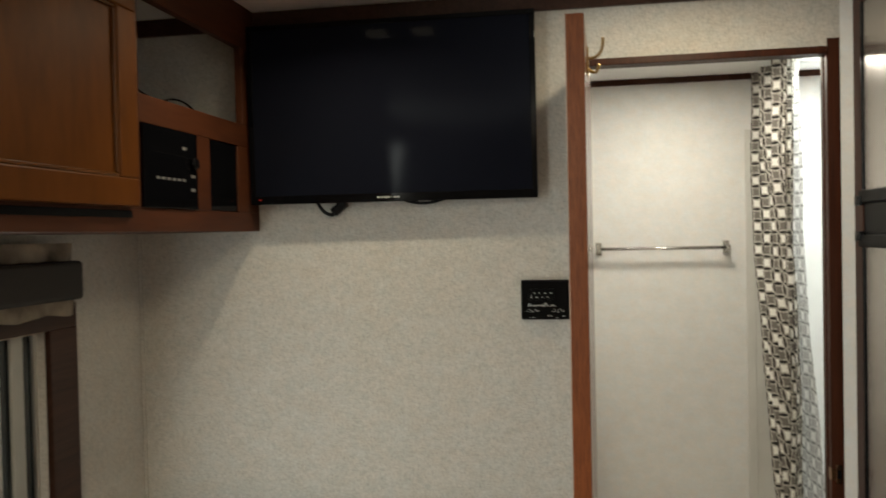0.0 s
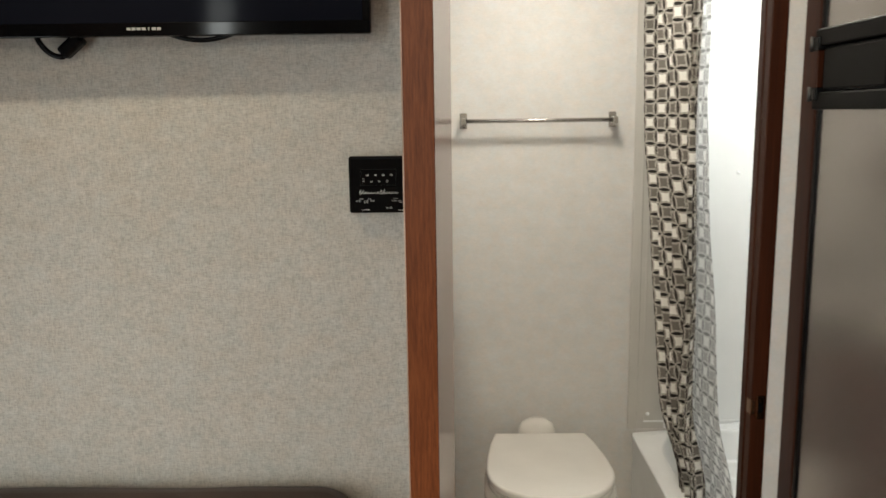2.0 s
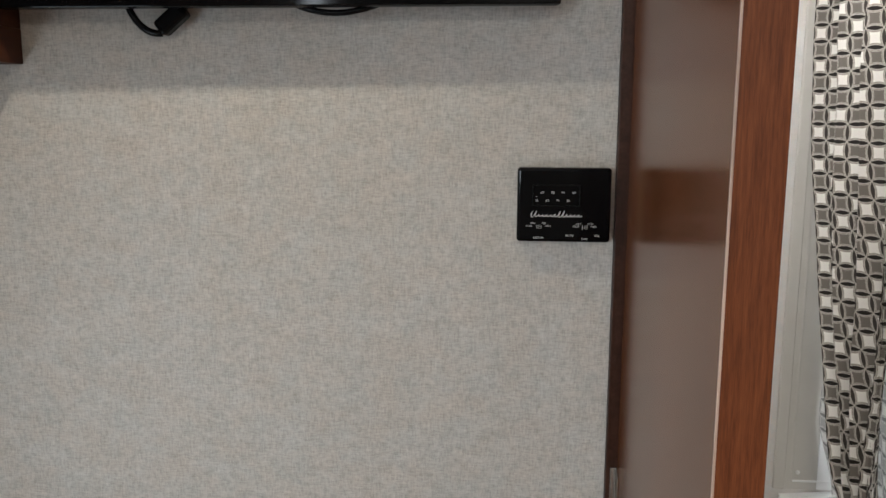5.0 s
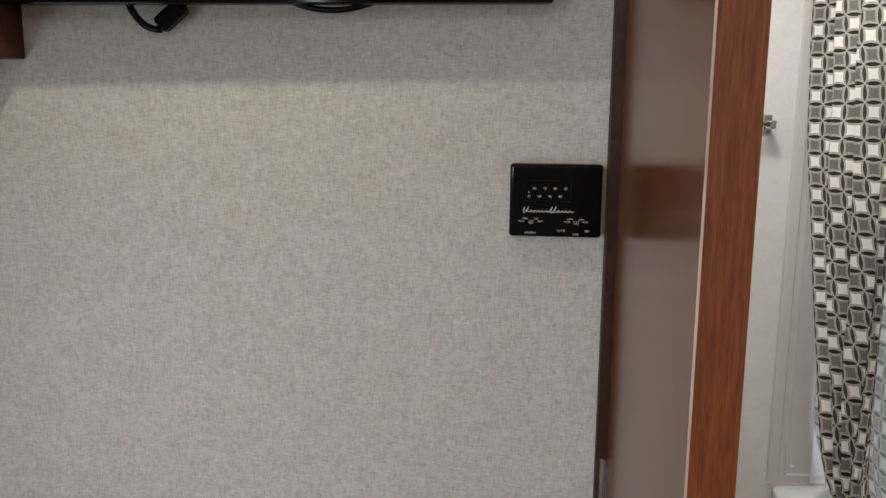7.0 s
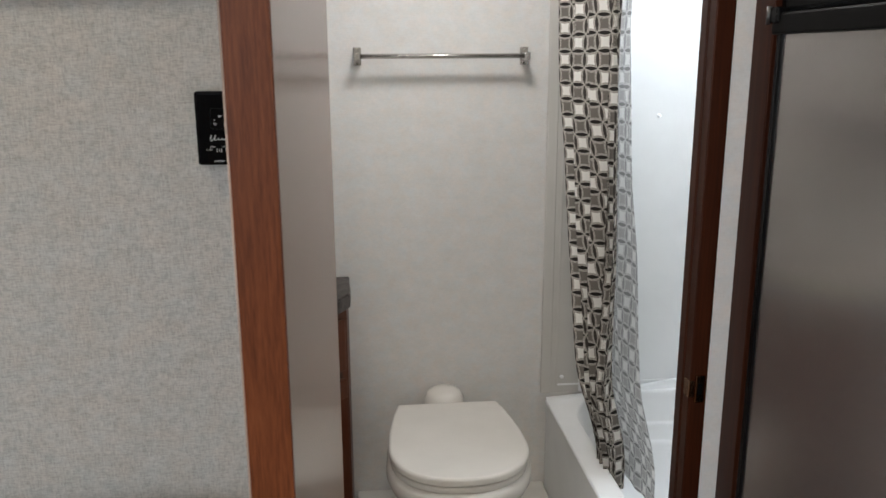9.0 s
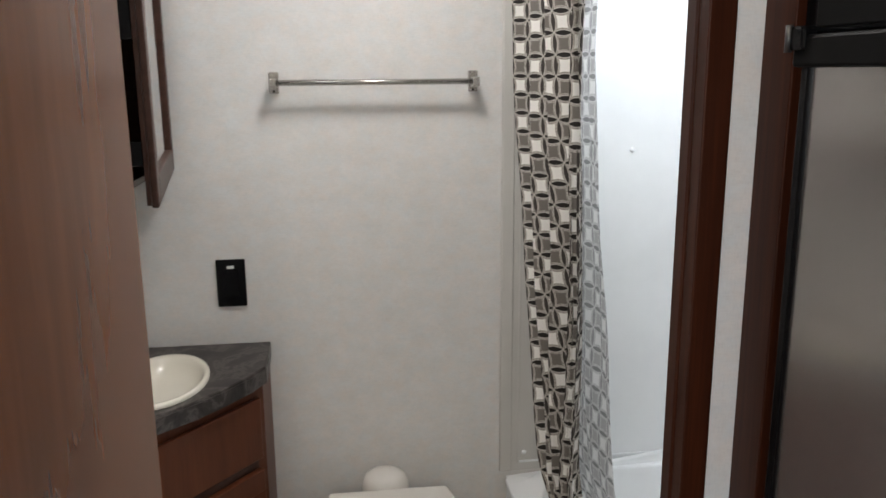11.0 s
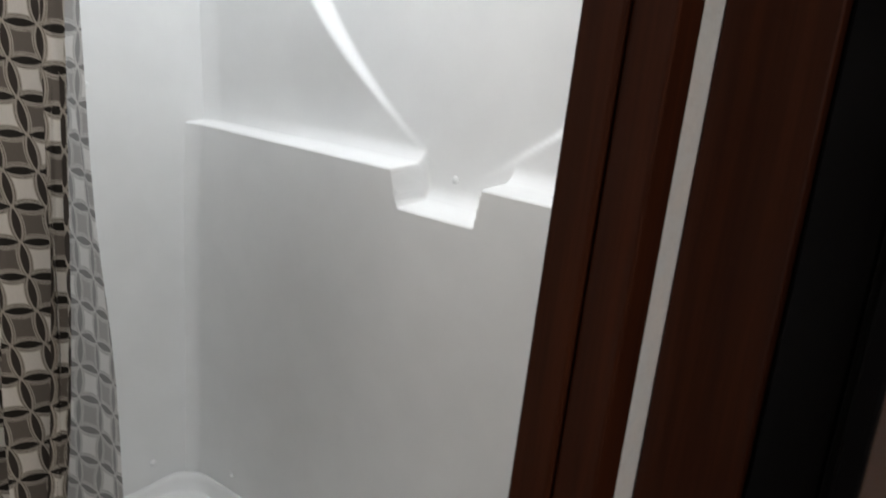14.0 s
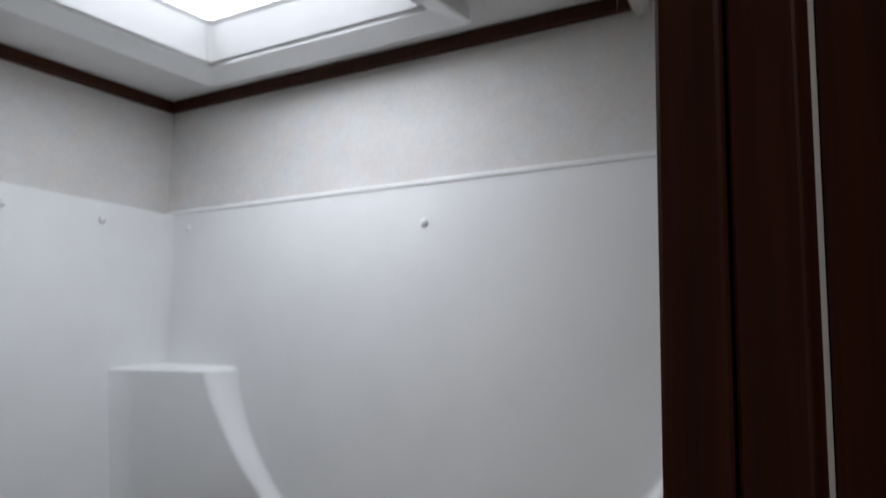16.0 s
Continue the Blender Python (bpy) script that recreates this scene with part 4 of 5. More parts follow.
def shower_wall():
    """Moulded surround on the outer wall: a sloping lower wall, a ledge with a notch, and sweeping corner shelves."""
    YC, HW = 2.732, 0.566
    ZS, ZU = 1.207, 1.574

    def depth(y, z):
        u = abs(y - YC)
        uf = abs(y - YC + 0.011)
        # ledge height: lower in the notch
        n = y - 2.7045
        k = smooth_step(0.067, 0.092, n) if n > 0 else smooth_step(0.073, 0.083, -n)
        ledge = ZS - 0.057 * (1 - k)
        lower = 0.082 - 0.034 * smooth_step(ZS, 0.42, z)
        low = lower * (1 - smooth_step(ledge - 0.005, ledge + 0.005, z))
        # fins that sweep up to the corner shelves
        q = max(0.0, min(1.0, (z - ZS) / (ZU - ZS)))
        edge = 0.372 - 0.33 * (1 - q) ** 1.75
        rise = 0.016 + 0.024 * q
        out = smooth_step(-0.06, 0.62, q) * rise
        out += max(0.0, 0.042 + 0.036 * q - out) * max(0.0, (u - edge) / (HW - edge)) ** 1.4
        fin = out * smooth_step(edge - 0.004, edge + 0.010 + 0.028 * q ** 4, uf) * (1 - smooth_step(ZU - 0.005, ZU + 0.005, z)) * smooth_step(ZS - 0.06, ZS - 0.03, z)
        # rounded corner at the ends
        e = HW - u
        cove = 0.030 * max(0.0, 1 - e / 0.030) ** 2
        # soft fillet where the ledge meets the wall
        fillet = 0.020 * max(0.0, 1 - (z - ledge) / 0.028) ** 2 * min(1.0, max(0.0, 1.15 * (HW - u) / (HW - edge))) if z > ledge else 0.0
        return max(low, fin + fillet) + 0.004 + cove * 0.6

    def cuts(a, b, coarse, marks):
        vals = set()
        n = int((b - a) / coarse)
        for i in range(n + 1):
            vals.add(round(a + (b - a) * i / n, 5))
        for c, r in marks:
            k = -r
            while k <= r:
                if a < c + k < b:
                    vals.add(round(c + k, 5))
                k += 0.0022
        out = []
        for v in sorted(vals):
            if not out or v - out[-1] > 0.0008:
                out.append(v)
        return out
    ys = cuts(YC - HW, YC + HW, 0.0042, [(2.7045 - 0.080, 0.016), (2.7045 + 0.080, 0.016)])
    zs = cuts(0.43, 1.846, 0.006, [(ZS, 0.01), (ZS - 0.057, 0.01), (ZU, 0.01)])
    verts, faces = [], []
    for z in zs:
        for y in ys:
            verts.append((XR - 0.003 - depth(y, z), y, z))
    n = len(ys)
    for i in range(len(zs) - 1):
        for j in range(n - 1):
            faces.append((i * n + j, i * n + j + 1, (i + 1) * n + j + 1, (i + 1) * n + j))
    me = bpy.data.meshes.new("side_panel")
    me.from_pydata(verts, [], faces)
    me.materials.append(ABS)
    me.shade_smooth()
    me.flip_normals()
    return new("side_panel", me)


def cap(parent, at, axis, r=0.0065):
    prof = [(r, 0.0), (r * 0.95, 0.002), (r * 0.6, 0.0042), (r * 0.15, 0.005)]
    s = -1
    bm = lathe([(p, s * h) for p, h in prof], 14, axis, at)
    sub("screw_cap", bm, ABS, parent, "", True)


surround = thing("shower_surround", (1.0, 2.9, 0.43), "white moulded plastic shower surround with ledge and corner shelves", "shower surround")
sp = shower_wall()
sp.parent = surround
sp.matrix_parent_inverse = Matrix.Translation(surround.location).inverted()
XS = XR - 0.007
sub("top_lip", box(XS - 0.0022, XR - 0.0005, 2.166, YB - 0.006, 1.844, 1.852, 0.002), ABS, surround)
# end panel's curtain side, its shade put into a beige colour
sub("shaded_end_strip", box(0.5637, 0.650, YB - 0.0062, YB - 0.0005, 0.43, 1.852, 0.001), ABS_SHADED, surround)
sub("end_panel", box(0.6502, XR - 0.004, YB - 0.006, YB - 0.0005, 0.43, 1.850, 0.002), ABS, surround)
sub("flange", box(0.531, 0.5635, YB - 0.011, YB - 0.0005, 0.43, 1.856, 0.004, 3), ABS_SHADED, surround)
sub("bead", box(0.578, 0.584, YB - 0.0085, YB - 0.0060, 0.452, 1.838, 0.001), ABS_SHADED, surround)
sub("bead", box(0.584, XR - 0.03, YB - 0.0085, YB - 0.0055, 0.452, 0.458, 0.001), ABS, surround)
for x, z in ((0.856, 1.263), (1.025, 1.818), (0.597, 0.480), (1.01, 0.511), (0.856, 1.818)):
    cap(surround, (x, YB - 0.0058, z), "y")
for y, z in ((3.234, 1.818), (2.729, 1.789), (2.730, 1.193)):
    cap(surround, (XS + 0.0005, y, z), "x")
for y in (3.165, 2.70):
    cap(surround, (XS - 0.0500, y, 0.507), "x")


def rounded_rect(x0, x1, y0, y1, r, n=8):
    out = []
    for cx, cy, a0 in ((x1 - r, y1 - r, 0), (x0 + r, y1 - r, 90), (x0 + r, y0 + r, 180), (x1 - r, y0 + r, 270)):
        for i in range(n + 1):
            a = radians(a0 + 90 * i / n)
            out.append((cx + r * math.cos(a), cy + r * math.sin(a)))
    return out


def bathtub():
    t = thing("bathtub", (0.86, 2.74, 0), "white plastic bathtub with a stepped basin and plain apron", "bathtub")
    x0, x1, y0, y1 = 0.550, XR - 0.056, YT2 + 0.002, YB - 0.011
    # rings from the outer flange down into the basin: inset from the edge, corner radius, height
    rings = [(-0.02, 0.004, 0.458), (-0.002, 0.006, 0.458), (0.000, 0.050, 0.460), (0.001, 0.052, 0.472), (0.004, 0.055, 0.476), (0.008, 0.058, 0.472), (0.009, 0.060, 0.462),
             (0.011, 0.062, 0.440), (0.013, 0.064, 0.4372), (0.015, 0.075, 0.4365), (0.026, 0.130, 0.4360), (0.029, 0.132, 0.4345), (0.032, 0.134, 0.428), (0.034, 0.135, 0.415),
             (0.050, 0.135, 0.347), (0.0515, 0.137, 0.3435), (0.054, 0.139, 0.342), (0.061, 0.143, 0.341), (0.0635, 0.145, 0.339), (0.065, 0.146, 0.334),
             (0.077, 0.148, 0.300), (0.0785, 0.150, 0.297), (0.081, 0.152, 0.296), (0.088, 0.155, 0.295), (0.0905, 0.157, 0.293), (0.092, 0.158, 0.288), (0.125, 0.125, 0.21), (0.155, 0.095, 0.196), (0.17, 0.08, 0.195)]
    bm = bmesh.new()
    loops = []
    for d, r, z in rings:
        left = x0 + d + 0.022 if d > 0.02 else x0 + max(0.0, min(d, 0.004))
        pts = rounded_rect(left + (0.012 if d > 0.045 else 0.0), x1 - d, y0 + d, y1 - d, r, 8)
        loop = []
        for x, y in pts:
            h = z
            # the raised flange follows the two walls only; the apron side stays low
            if z > 0.415:
                h = 0.413 + (z - 0.413) * smooth_step(x0 + 0.055, x0 + 0.115, x)
            loop.append(bm.verts.new((x, y, h)))
        loops.append(loop)
    n = len(loops[0])
    for p, q in zip(loops, loops[1:]):
        for i in range(n):
            j = (i + 1) % n
            bm.faces.new((p[i], p[j], q[j], q[i]))
    bm.faces.new(loops[-1])
    bmesh.ops.recalc_face_normals(bm, faces=bm.faces[:])
    sub("basin", bm, ABS, t, "", True)
    sub("apron", box(x0, x0 + 0.010, y0, y1, 0.0, 0.400, 0.003), ABS, t)
    sub("apron_lip", box(x0 - 0.004, x0 + 0.06, y0, y1, 0.396, 0.4128, 0.006, 3), ABS, t)
    sub("drain", lathe([(0.024, 0.1965), (0.022, 0.199), (0.010, 0.1985)], 20, "z", (0.86, 2.5, 0)), CHROME, t, smooth=True)


bathtub()


def towel_bar():
    tb = thing("towel_bar", (0.2325, YB, 1.432), "brushed nickel towel bar on the pale bathroom wall", "towel bar")
    for x in (0.004, 0.461):
        p = sub("post", box(x - 0.011, x + 0.011, YB - 0.010, YB - 0.0004, 1.407, 1.455, 0.002), NICKEL, tb)
        sub("arm", box(x - 0.008, x + 0.008, YB - 0.058, YB - 0.008, 1.419, 1.441, 0.002), NICKEL, p)
        sub("screw", lathe([(0.0025, YB - 0.0098), (0.0022, YB - 0.0112)], 10, "y", (x, 0, 1.412)), BLACK, p)
    sub("bar", lathe([(0.0065, 0.006), (0.0065, 0.459)], 16, "x", (0, YB - 0.046, 1.431)), NICKEL, tb, smooth=True)


towel_bar()


def switch_plate():
    x0, x1, z0, z1 = -0.153, -0.085, 0.909, 1.024
    s = thing("outlet_plate", ((x0 + x1) / 2, YB, 0.96), "black outlet plate with a small white test button", "outlet")
    sub("plate", box(x0, x1, YB - 0.006, YB - 0.0004, z0, z1, 0.002), GLOSSBLACK, s)
    sub("insert", box(x0 + 0.018, x1 - 0.018, YB - 0.0085, YB - 0.0055, z0 + 0.024, z1 - 0.024, 0.001), BLACK, s)
    sub("button", box(x0 + 0.026, x1 - 0.026, YB - 0.0095, YB - 0.006, z1 - 0.022, z1 - 0.015, 0.001), PRINT, s, "small white button")


switch_plate()


def toilet():
    t = thing("toilet", (0.245, 3.0, 0.13), "cream plastic caravan toilet with its lid closed", "toilet")
    cx, yb, yf = 0.236, 3.197, 2.760

    def plan(grow, z, back=0.0, front=0.0):
        """Lid outline: straight back, bulging sides, round front."""
        pts = []
        hw_b, hw = 0.143, 0.180
        n = 44
        for i in range(n):
            s = i / (n - 1)
            a = math.pi * (s * 1.0)
            ym = 2.94
            x = math.cos(a)
            y = math.sin(a)
            px = cx + (hw + grow) * math.copysign(abs(x) ** 0.86, x)
            py = ym - (ym - yf + grow + front) * y ** 0.92
            pts.append((px, py))
        pts.append((cx - hw - grow * 0.9 + 0.004, 3.02))
        pts.append((cx - hw_b - 0.016 - grow, 3.13))
        pts.append((cx - hw_b - grow * 0.7, yb + back))
        pts.append((cx + hw_b + grow * 0.7, yb + back))
        pts.append((cx + hw_b + 0.016 + grow, 3.13))
        pts.append((cx + hw + grow * 0.9 - 0.004, 3.02))
        return pts
    sub("lid", prism(plan(0.0, 0), 0.437, 0.460, 0.008, 3), CREAM, t, smooth=False)
    sub("seat", prism(plan(-0.004, 0), 0.418, 0.434, 0.005, 3), CREAM, t)
    # bowl: stacked outlines shrinking towards the foot
    bm = bmesh.new()
    loops = []
    for g, z, fr in ((0.0, 0.416, 0.0), (0.006, 0.405, 0.0), (0.006, 0.385, 0.0), (-0.004, 0.36, -0.008), (-0.03, 0.31, -0.035), (-0.055, 0.25, -0.07), (-0.07, 0.19, -0.09), (-0.06, 0.15, -0.08), (-0.045, 0.1315, -0.07)):
        loops.append([bm.verts.new((x, y, z)) for x, y in plan(g, z, 0.0, fr)])
    n = len(loops[0])
    for p, q in zip(loops, loops[1:]):
        for i in range(n):
            j = (i + 1) % n
            bm.faces.new((p[i], p[j], q[j], q[i]))
    bm.faces.new(loops[0])
    bm.faces.new(loops[-1][::-1])
    bmesh.ops.recalc_face_normals(bm, faces=bm.faces[:])
    sub("bowl", bm, CREAM, t, "", True)
    prof = [(0.062, 0.20), (0.060, 0.42), (0.058, 0.455), (0.048, 0.474), (0.028, 0.484), (0.006, 0.486)]
    sub("water_valve_cover", lathe(prof, 28, "z", (0.231, 3.246, 0), (1, 0.9)), CREAM, t, "rounded valve cover", True)
    for x in (cx - 0.075, cx + 0.075):
        sub("lid_hinge", lathe([(0.010, x - 0.022), (0.010, x + 0.022)], 14, "x", (0, yb + 0.004, 0.441)), CREAM, t, smooth=True)
    pl = thing("toilet_platform", (0.24, 3.0, 0), "pale raised platform under the toilet", "platform")
    sub("step", box(BL + 0.33, 0.5455, 2.72, YB - 0.001, 0.0003, 0.1312, 0.004), BATHFLOOR, pl)


toilet()


def vanity():
    v = thing("vanity", (-0.2, 3.15, 0), "reddish-brown corner vanity cabinet with drawer and framed door", "vanity")
    out = [(BL + 0.001, YB - 0.001), (-0.041, YB - 0.001), (-0.043, 3.135), (-0.232, 2.900), (BL + 0.001, 2.80)]
    sub("carcase", prism(out, 0.0, 0.776), VANWOOD, v)
    a, b = Vector((-0.043, 3.135, 0)), Vector((-0.232, 2.900, 0))
    d = (b - a).normalized()
    nrm = Vector((-d.y, d.x, 0))
    if nrm.x < 0:
        nrm = -nrm
    turn = Matrix(((d.x, nrm.x, 0, a.x), (d.y, nrm.y, 0, a.y), (0, 0, 1, 0), (0, 0, 0, 1)))

    def front(name, u0, u1, z0, z1, t0, t1, m, parent, bev=0.003):
        bm = box(u0, u1, t0, t1, z0, z1, bev)
        bmesh.ops.transform(bm, matrix=turn, verts=bm.verts[:])
        bmesh.ops.recalc_face_normals(bm, faces=bm.faces[:])
        return sub(name, bm, m, parent)
    dr = front("drawer_front", 0.020, 0.30, 0.606, 0.750, 0.0005, 0.012, VANWOOD, v)
    front("pull_groove", 0.03, 0.30, 0.584, 0.6045, 0.0005, 0.004, DARKTRIM, v, 0.0006)
    door = front("door", 0.085, 0.30, 0.10, 0.530, 0.0005, 0.006, VANWOOD, v)
    for u0, u1, z0, z1 in ((0.025, 0.30, 0.53, 0.583), (0.025, 0.30, 0.06, 0.10), (0.025, 0.085, 0.10, 0.53)):
        front("door_rail", u0, u1, z0, z1, 0.0005, 0.018, VANWOOD, door)
    c = thing("countertop", (-0.2, 3.15, 0.776), "dark grey marbled laminate corner countertop on the vanity", "countertop")
    edge = [(BL + 0.001, YB - 0.001), (-0.036, YB - 0.001), (-0.033, 3.20), (-0.034, 3.130), (-0.060, 3.075), (-0.11, 3.005), (-0.16, 2.945), (-0.225, 2.885), (BL + 0.001, 2.76)]
    slab = sub("slab", prism(edge, 0.7765, 0.816, 0.004), MARBLE, c)
    bm = bmesh.new()
    for (ax, ay), (bx, by) in zip(edge[1:-1], edge[2:]):
        n = Vector((-(by - ay), bx - ax)).normalized() * 0.0016
        if n.y > 0 or n.x < 0:
            n = -n
        strip = prism([(ax, ay), (bx, by), (bx + n.x, by + n.y), (ax + n.x, ay + n.y)], 0.7785, 0.8110)
        me = bpy.data.meshes.new("tmp")
        strip.to_mesh(me)
        strip.free()
        bm.from_mesh(me)
        bpy.data.meshes.remove(me)
    sub("edge_band", bm, MARBLE, c, "marbled laminate edge band")
    cxs, cys, rx, ry = -0.247, 3.068, 0.100, 0.152
    cutter = part("cutter", prism([(cxs + 0.9 * rx * math.cos(t), cys + 0.9 * ry * math.sin(t)) for t in [2 * math.pi * i / 48 for i in range(48)]], 0.70, 0.90), MARBLE)
    cut = slab.modifiers.new("hole", "BOOLEAN")
    cut.operation, cut.object = "DIFFERENCE", cutter
    bpy.context.view_layer.update()
    opened = bpy.data.meshes.new_from_object(slab.evaluated_get(bpy.context.evaluated_depsgraph_get()))
    slab.modifiers.clear()
    slab.data = opened
    bpy.data.objects.remove(cutter)
    s = thing("sink", (-0.24, 3.075, 0.816), "oval cream bathroom sink set in the countertop", "sink")
    bm = bmesh.new()
    prof = [(1.0, 0.8165), (1.0, 0.822), (0.97, 0.826), (0.91, 0.826), (0.87, 0.820), (0.83, 0.812), (0.76, 0.798), (0.64, 0.787), (0.45, 0.781), (0.2, 0.779)]
    loops = []
    for k, z in prof:
        loops.append([bm.verts.new((cxs + k * rx * math.cos(t), cys + k * ry * math.sin(t), z)) for t in [2 * math.pi * i / 48 for i in range(48)]])
    for p, q in zip(loops, loops[1:]):
        for i in range(48):
            j = (i + 1) % 48
            bm.faces.new((p[i], p[j], q[j], q[i]))
    bm.faces.new(loops[-1])
    bmesh.ops.recalc_face_normals(bm, faces=bm.faces[:])
    sub("rim", bm, BONE, s, "", True)


vanity()


def medicine_cabinet():
    XF, y0, y1, z0, z1 = -0.246, 2.738, 3.285, 1.240, 1.86
    c = thing("medicine_cabinet", (BL, 3.0, z0), "dark brown mirror cabinet with its framed door ajar", "cabinet")
    sub("back_board", box(BL + 0.0006, BL + 0.006, y0, y1, z0, z1), DARKTRIM, c)
    for q in ((y0, y1, z0, z0 + 0.014), (y0, y1, z1 - 0.014, z1), (y0, y0 + 0.014, z0 + 0.014, z1 - 0.014), (y1 - 0.014, y1, z0 + 0.014, z1 - 0.014)):
        sub("side", box(BL + 0.006, XF, *q, 0.001), DARKTRIM, c)
    sub("catch", box(XF - 0.03, XF - 0.004, y0 + 0.0145, y0 + 0.03, 1.27, 1.31, 0.002), BLACK, c)
    ajar = Matrix.Translation((XF, y1, 0)) @ Matrix.Rotation(radians(8.2), 4, "Z") @ Matrix.Translation((-XF, -y1, 0))

    def leaf(name, bm, m, parent, label=""):
        bmesh.ops.transform(bm, matrix=ajar, verts=bm.verts[:])
        return sub(name, bm, m, parent, label)
    w = 0.050
    d = leaf("mirror_door", box(XF + 0.001, XF + 0.008, y0 + 0.004, y1 - 0.004, z0 + 0.004, z1 - 0.004), DARKTRIM, c, "dark framed mirror door")
    for a, b, e, f in ((y0, y0 + w, z0, z1), (y1 - w, y1, z0, z1), (y0 + w, y1 - w, z0, z0 + w), (y0 + w, y1 - w, z1 - w, z1)):
        leaf("door_rail", box(XF + 0.0085, XF + 0.020, a, b, e, f, 0.003), DARKTRIM, d)
    for za, zb in ((1.506, 1.586), (1.308, 1.348)):
        leaf("magnet_catch", box(XF - 0.018, XF + 0.0008, y0 + 0.006, y0 + 0.026, za, zb, 0.002), BLACK, d, "black magnet catch")
    leaf("mirror", box(XF + 0.0085, XF + 0.012, y0 + w, y1 - w, z0 + w, z1 - w), MIRROR, d, "mirror glass")


medicine_cabinet()


def curtain():
    c = thing("shower_curtain", (0.6, 3.1, CEIL), "printed shower curtain bunched aside, brown and white circle pattern", "shower curtain")
    CELL = 0.0412

    def pleats(count, lean, nu):
        """A run of soft zigzag pleats, one unit long: broad faces turned to the room, steep returns behind them."""
        knots = [(0.0, 0.0)]
        for k in range(count):
            knots += [((k + lean) / count, 1.0), ((k + 1) / count, 0.0)]
        knots[-1] = (1.0, 0.25)
        out = []
        for i in range(nu + 1):
            p = i / nu
            s = w = 0.0
            for d in range(-6, 7):
                r = min(1.0, max(0.0, p + d * 0.0045))
                for (a, va), (b, vb) in zip(knots, knots[1:]):
                    if a <= r <= b:
                        v = va + (vb - va) * (r - a) / (b - a)
                        break
                g = math.exp(-d * d / 10)
                s, w = s + v * g, w + g
            out.append(s / w)
        return out

    def sheet(name, m, count, lean, depth, x_a, x_b, wall_edge, free_edge, z0, z1, label, from_free, drift=0.0):
        """One fall of cloth; wall_edge and free_edge give the y of its two edges at a height; the print's
        columns run parallel to the free edge or to the wall edge."""
        nu, nv = 150, 90
        fold = pleats(count, lean, nu)
        verts, faces, along = [], [], []
        for j in range(nv + 1):
            z = z1 + (z0 - z1) * j / nv
            ya, yb = wall_edge(z), free_edge(z)
            into = 0.042 * smooth_step(0.66, 0.41, z) + drift * max(0.0, 1.49 - z)
            row = []
            for i in range(nu + 1):
                p = i / nu
                sway = 0.003 * math.sin(7 * z + 9 * p) + 0.0015 * math.sin(17 * z + 23 * p)
                row.append(Vector((x_a + (x_b - x_a) * p + depth * (fold[i] - 0.5) + into + sway, ya + (yb - ya) * p + 0.004 * math.sin(11 * z + 6 * p), z + 0.003 * math.sin(6 * p + 4 * z))))
            verts += row
            run = [0.0]
            for a, b in zip(row, row[1:]):
                run.append(run[-1] + (b - a).length)
            along += [v - run[-1] if from_free else v for v in run]
        for j in range(nv):
            for i in range(nu):
                k = j * (nu + 1) + i
                faces.append((k, k + 1, k + nu + 2, k + nu + 1))
        me = bpy.data.meshes.new(name)
        me.from_pydata(verts, [], faces)
        layer = me.uv_layers.new(name="cells")
        for loop in me.loops:
            i = loop.vertex_index
            layer.data[loop.index].uv = (along[i] / (0.87 * CELL) + 40.0, verts[i].z / CELL + 0.012 * math.sin(30 * along[i]))
        me.materials.append(m)
        me.shade_smooth()
        ob = new(name, me)
        ob.parent = c
        ob.matrix_parent_inverse = Matrix.Translation(c.location).inverted()
        if label:
            ob["label"] = label
        return ob

    def wall_edge(z):
        d = max(0.0, 1.62 - z)
        return max(2.91, 3.285 - 0.14 * d - 0.20 * d * d)
    sheet("front_fall", CLOTH, 3, 0.24, 0.062, 0.578, 0.581, wall_edge, lambda z: 2.816 + 0.008 * math.sin(5 * z), 0.36, CEIL - 0.011, "brown and white printed cloth", False)
    sheet("rear_fall", CLOTH_BACK, 2, 0.5, 0.006, 0.610, 0.626, lambda z: 3.07 - 0.05 * max(0.0, 1.49 - z), lambda z: 2.898 - 0.135 * (1.49 - max(z, 0.58)) if z < 1.49 else 2.898 + 0.03 * (z - 1.49), 0.33, CEIL - 0.011, "paler reverse of the printed cloth", False, 0.034)
    sheet("hem", CLOTH, 1, 0.5, 0.007, 0.564, 0.578, lambda z: 2.826 + 0.008 * math.sin(5 * z), lambda z: 2.812 + 0.008 * math.sin(5 * z), 0.36, CEIL - 0.011, "turned edge of the printed cloth", False)
    sheet("inner_fall", CLOTH_BACK, 4, 0.5, 0.014, 0.650, 0.602, lambda z: 3.286, lambda z: 2.935, 0.33, CEIL - 0.011, "paler reverse of the printed cloth", False)
    near = thing("liner_end", (0.60, 2.22, CEIL), "short end of white cloth gathered on the curtain track", "shower curtain")
    bm = bmesh.new()
    rows = []
    for j in range(13):
        q = j / 12
        row = []
        for i in range(41):
            p = i / 40
            hem = 0.010 * abs(math.sin(p * 22)) if j == 12 else 0.0
            row.append(bm.verts.new((0.596 + 0.012 * math.sin(p * 17 + q), 2.183 + 0.040 * p + 0.004 * q * p, CEIL - 0.006 - (0.284 + 0.012 * (1 - p)) * q + hem)))
        rows.append(row)
    for q, r in zip(rows, rows[1:]):
        for i in range(40):
            bm.faces.new((q[i], q[i + 1], r[i + 1], r[i]))
    bmesh.ops.solidify(bm, geom=bm.faces[:], thickness=0.0015)
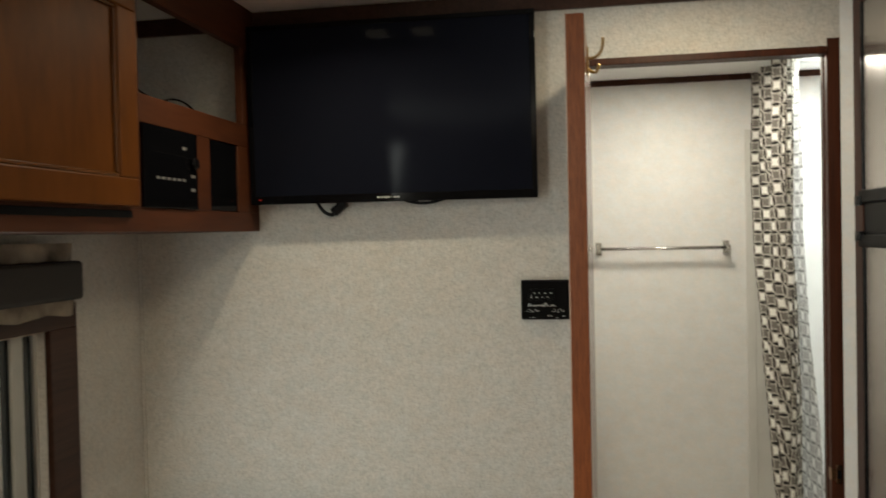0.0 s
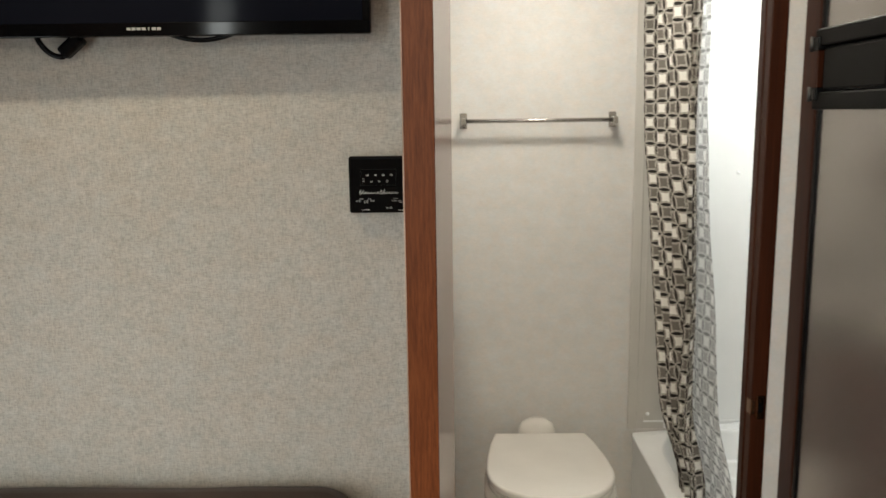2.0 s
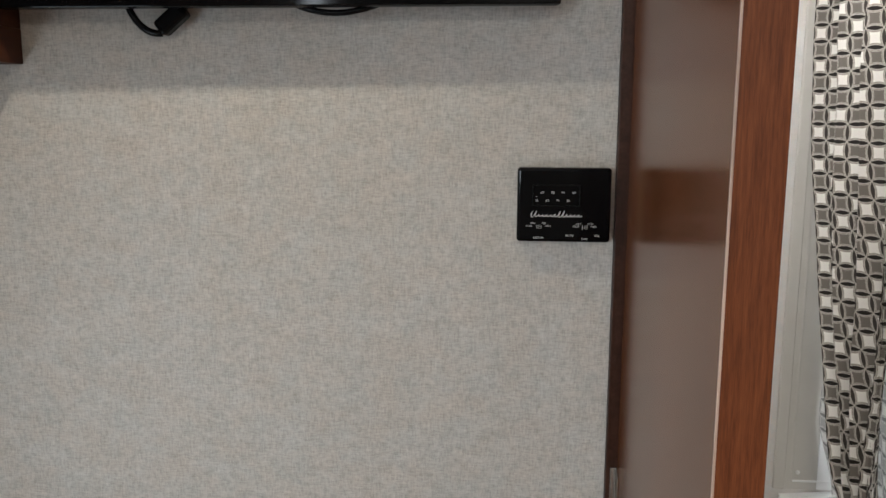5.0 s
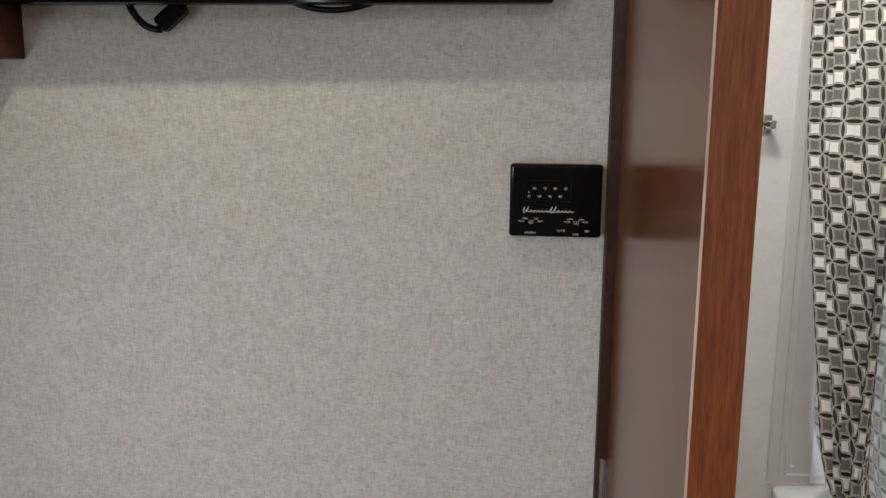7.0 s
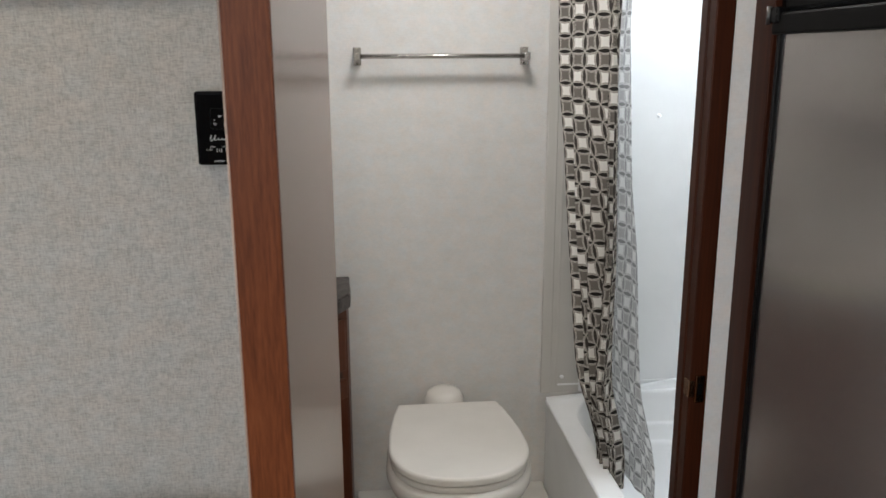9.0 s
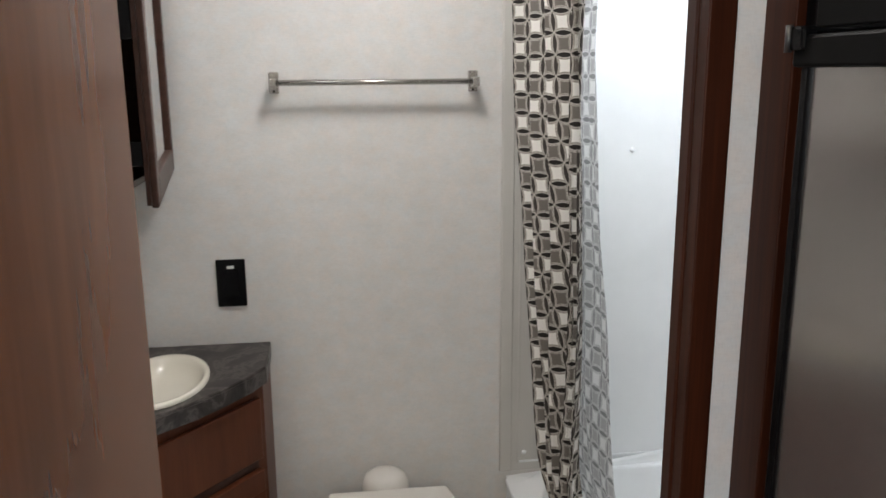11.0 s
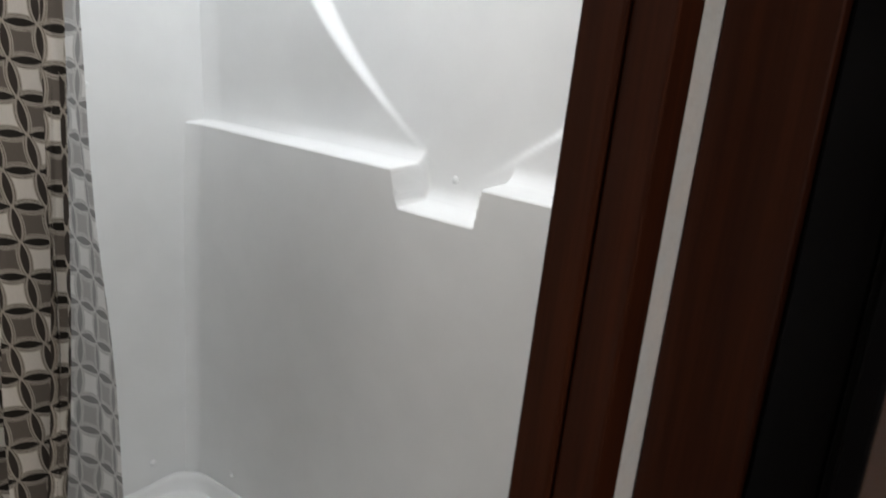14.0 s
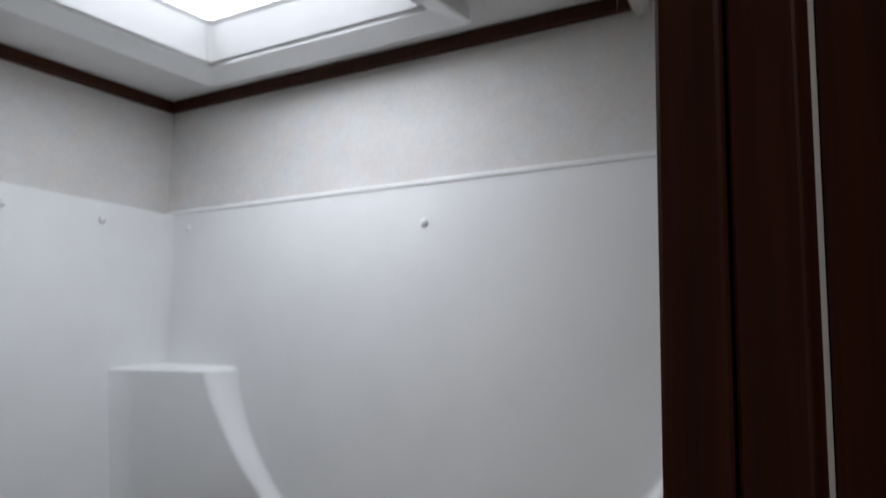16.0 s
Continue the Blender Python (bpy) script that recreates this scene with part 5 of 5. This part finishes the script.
    sub("cloth", bm, LINERMAT, near, smooth=True)
    tr = thing("curtain_track", (0.60, 2.75, CEIL), "white curtain track on the bathroom ceiling", "curtain track")
    sub("rail", box(0.588, 0.606, YT2 + 0.01, YB - 0.014, CEIL - 0.010, CEIL - 0.0005, 0.002), ABS, tr)


curtain()


def skylight():
    s = thing("skylight", ((SX0 + SX1) / 2, (SY0 + SY1) / 2, CEIL), "white framed skylight with a bright frosted dome", "skylight")
    f = 0.076
    bm = bmesh.new()
    n = 8
    loops = []
    for g, r, z in ((f, 0.05, CEIL - 0.0004), (f, 0.05, CEIL - 0.005), (f - 0.003, 0.048, CEIL - 0.007), (0.056, 0.03, CEIL - 0.008), (0.052, 0.012, CEIL - 0.026), (0.048, 0.012, CEIL - 0.027), (0.010, 0.008, CEIL - 0.014), (0.007, 0.008, CEIL - 0.006), (0.002, 0.008, CEIL - 0.006), (0.0, 0.008, CEIL - 0.010), (-0.016, 0.012, CEIL + 0.040), (-0.022, 0.012, CEIL + 0.045)):
        loops.append([bm.verts.new((x, y, z)) for x, y in rounded_rect(SX0 - g, SX1 + g, SY0 - g, SY1 + g, r, n)])
    m = len(loops[0])
    for p, q in zip(loops, loops[1:]):
        for i in range(m):
            j = (i + 1) % m
            bm.faces.new((p[i], p[j], q[j], q[i]))
    bmesh.ops.recalc_face_normals(bm, faces=bm.faces[:])
    sub("frame", bm, ABS, s)
    bm = bmesh.new()
    rings = []
    for g, z in ((0.006, 0.0455), (0.020, 0.062), (0.055, 0.10), (0.11, 0.118)):
        rings.append([bm.verts.new((x, y, CEIL + z)) for x, y in rounded_rect(SX0 + g, SX1 - g, SY0 + g, SY1 - g, 0.03, 6)])
    for p, q in zip(rings, rings[1:]):
        for i in range(len(p)):
            j = (i + 1) % len(p)
            bm.faces.new((p[i], p[j], q[j], q[i]))
    bm.faces.new(rings[-1])
    bmesh.ops.recalc_face_normals(bm, faces=bm.faces[:])
    sub("dome", bm, DOME, s, "frosted dome", True)
    for x, y in ((SX0 - 0.064, SY0 + 0.03), (SX1 + 0.064, SY0 - 0.01), (SX1 + 0.064, SY0 + 0.20), (SX1 + 0.064, SY1 - 0.01), (SX1 - 0.02, SY1 + 0.064), (SX0 + 0.12, SY1 + 0.064)):
        sub("screw", lathe([(0.004, CEIL - 0.0068), (0.0035, CEIL - 0.0098)], 10, "z", (x, y, 0)), ABS, s, smooth=True)


skylight()
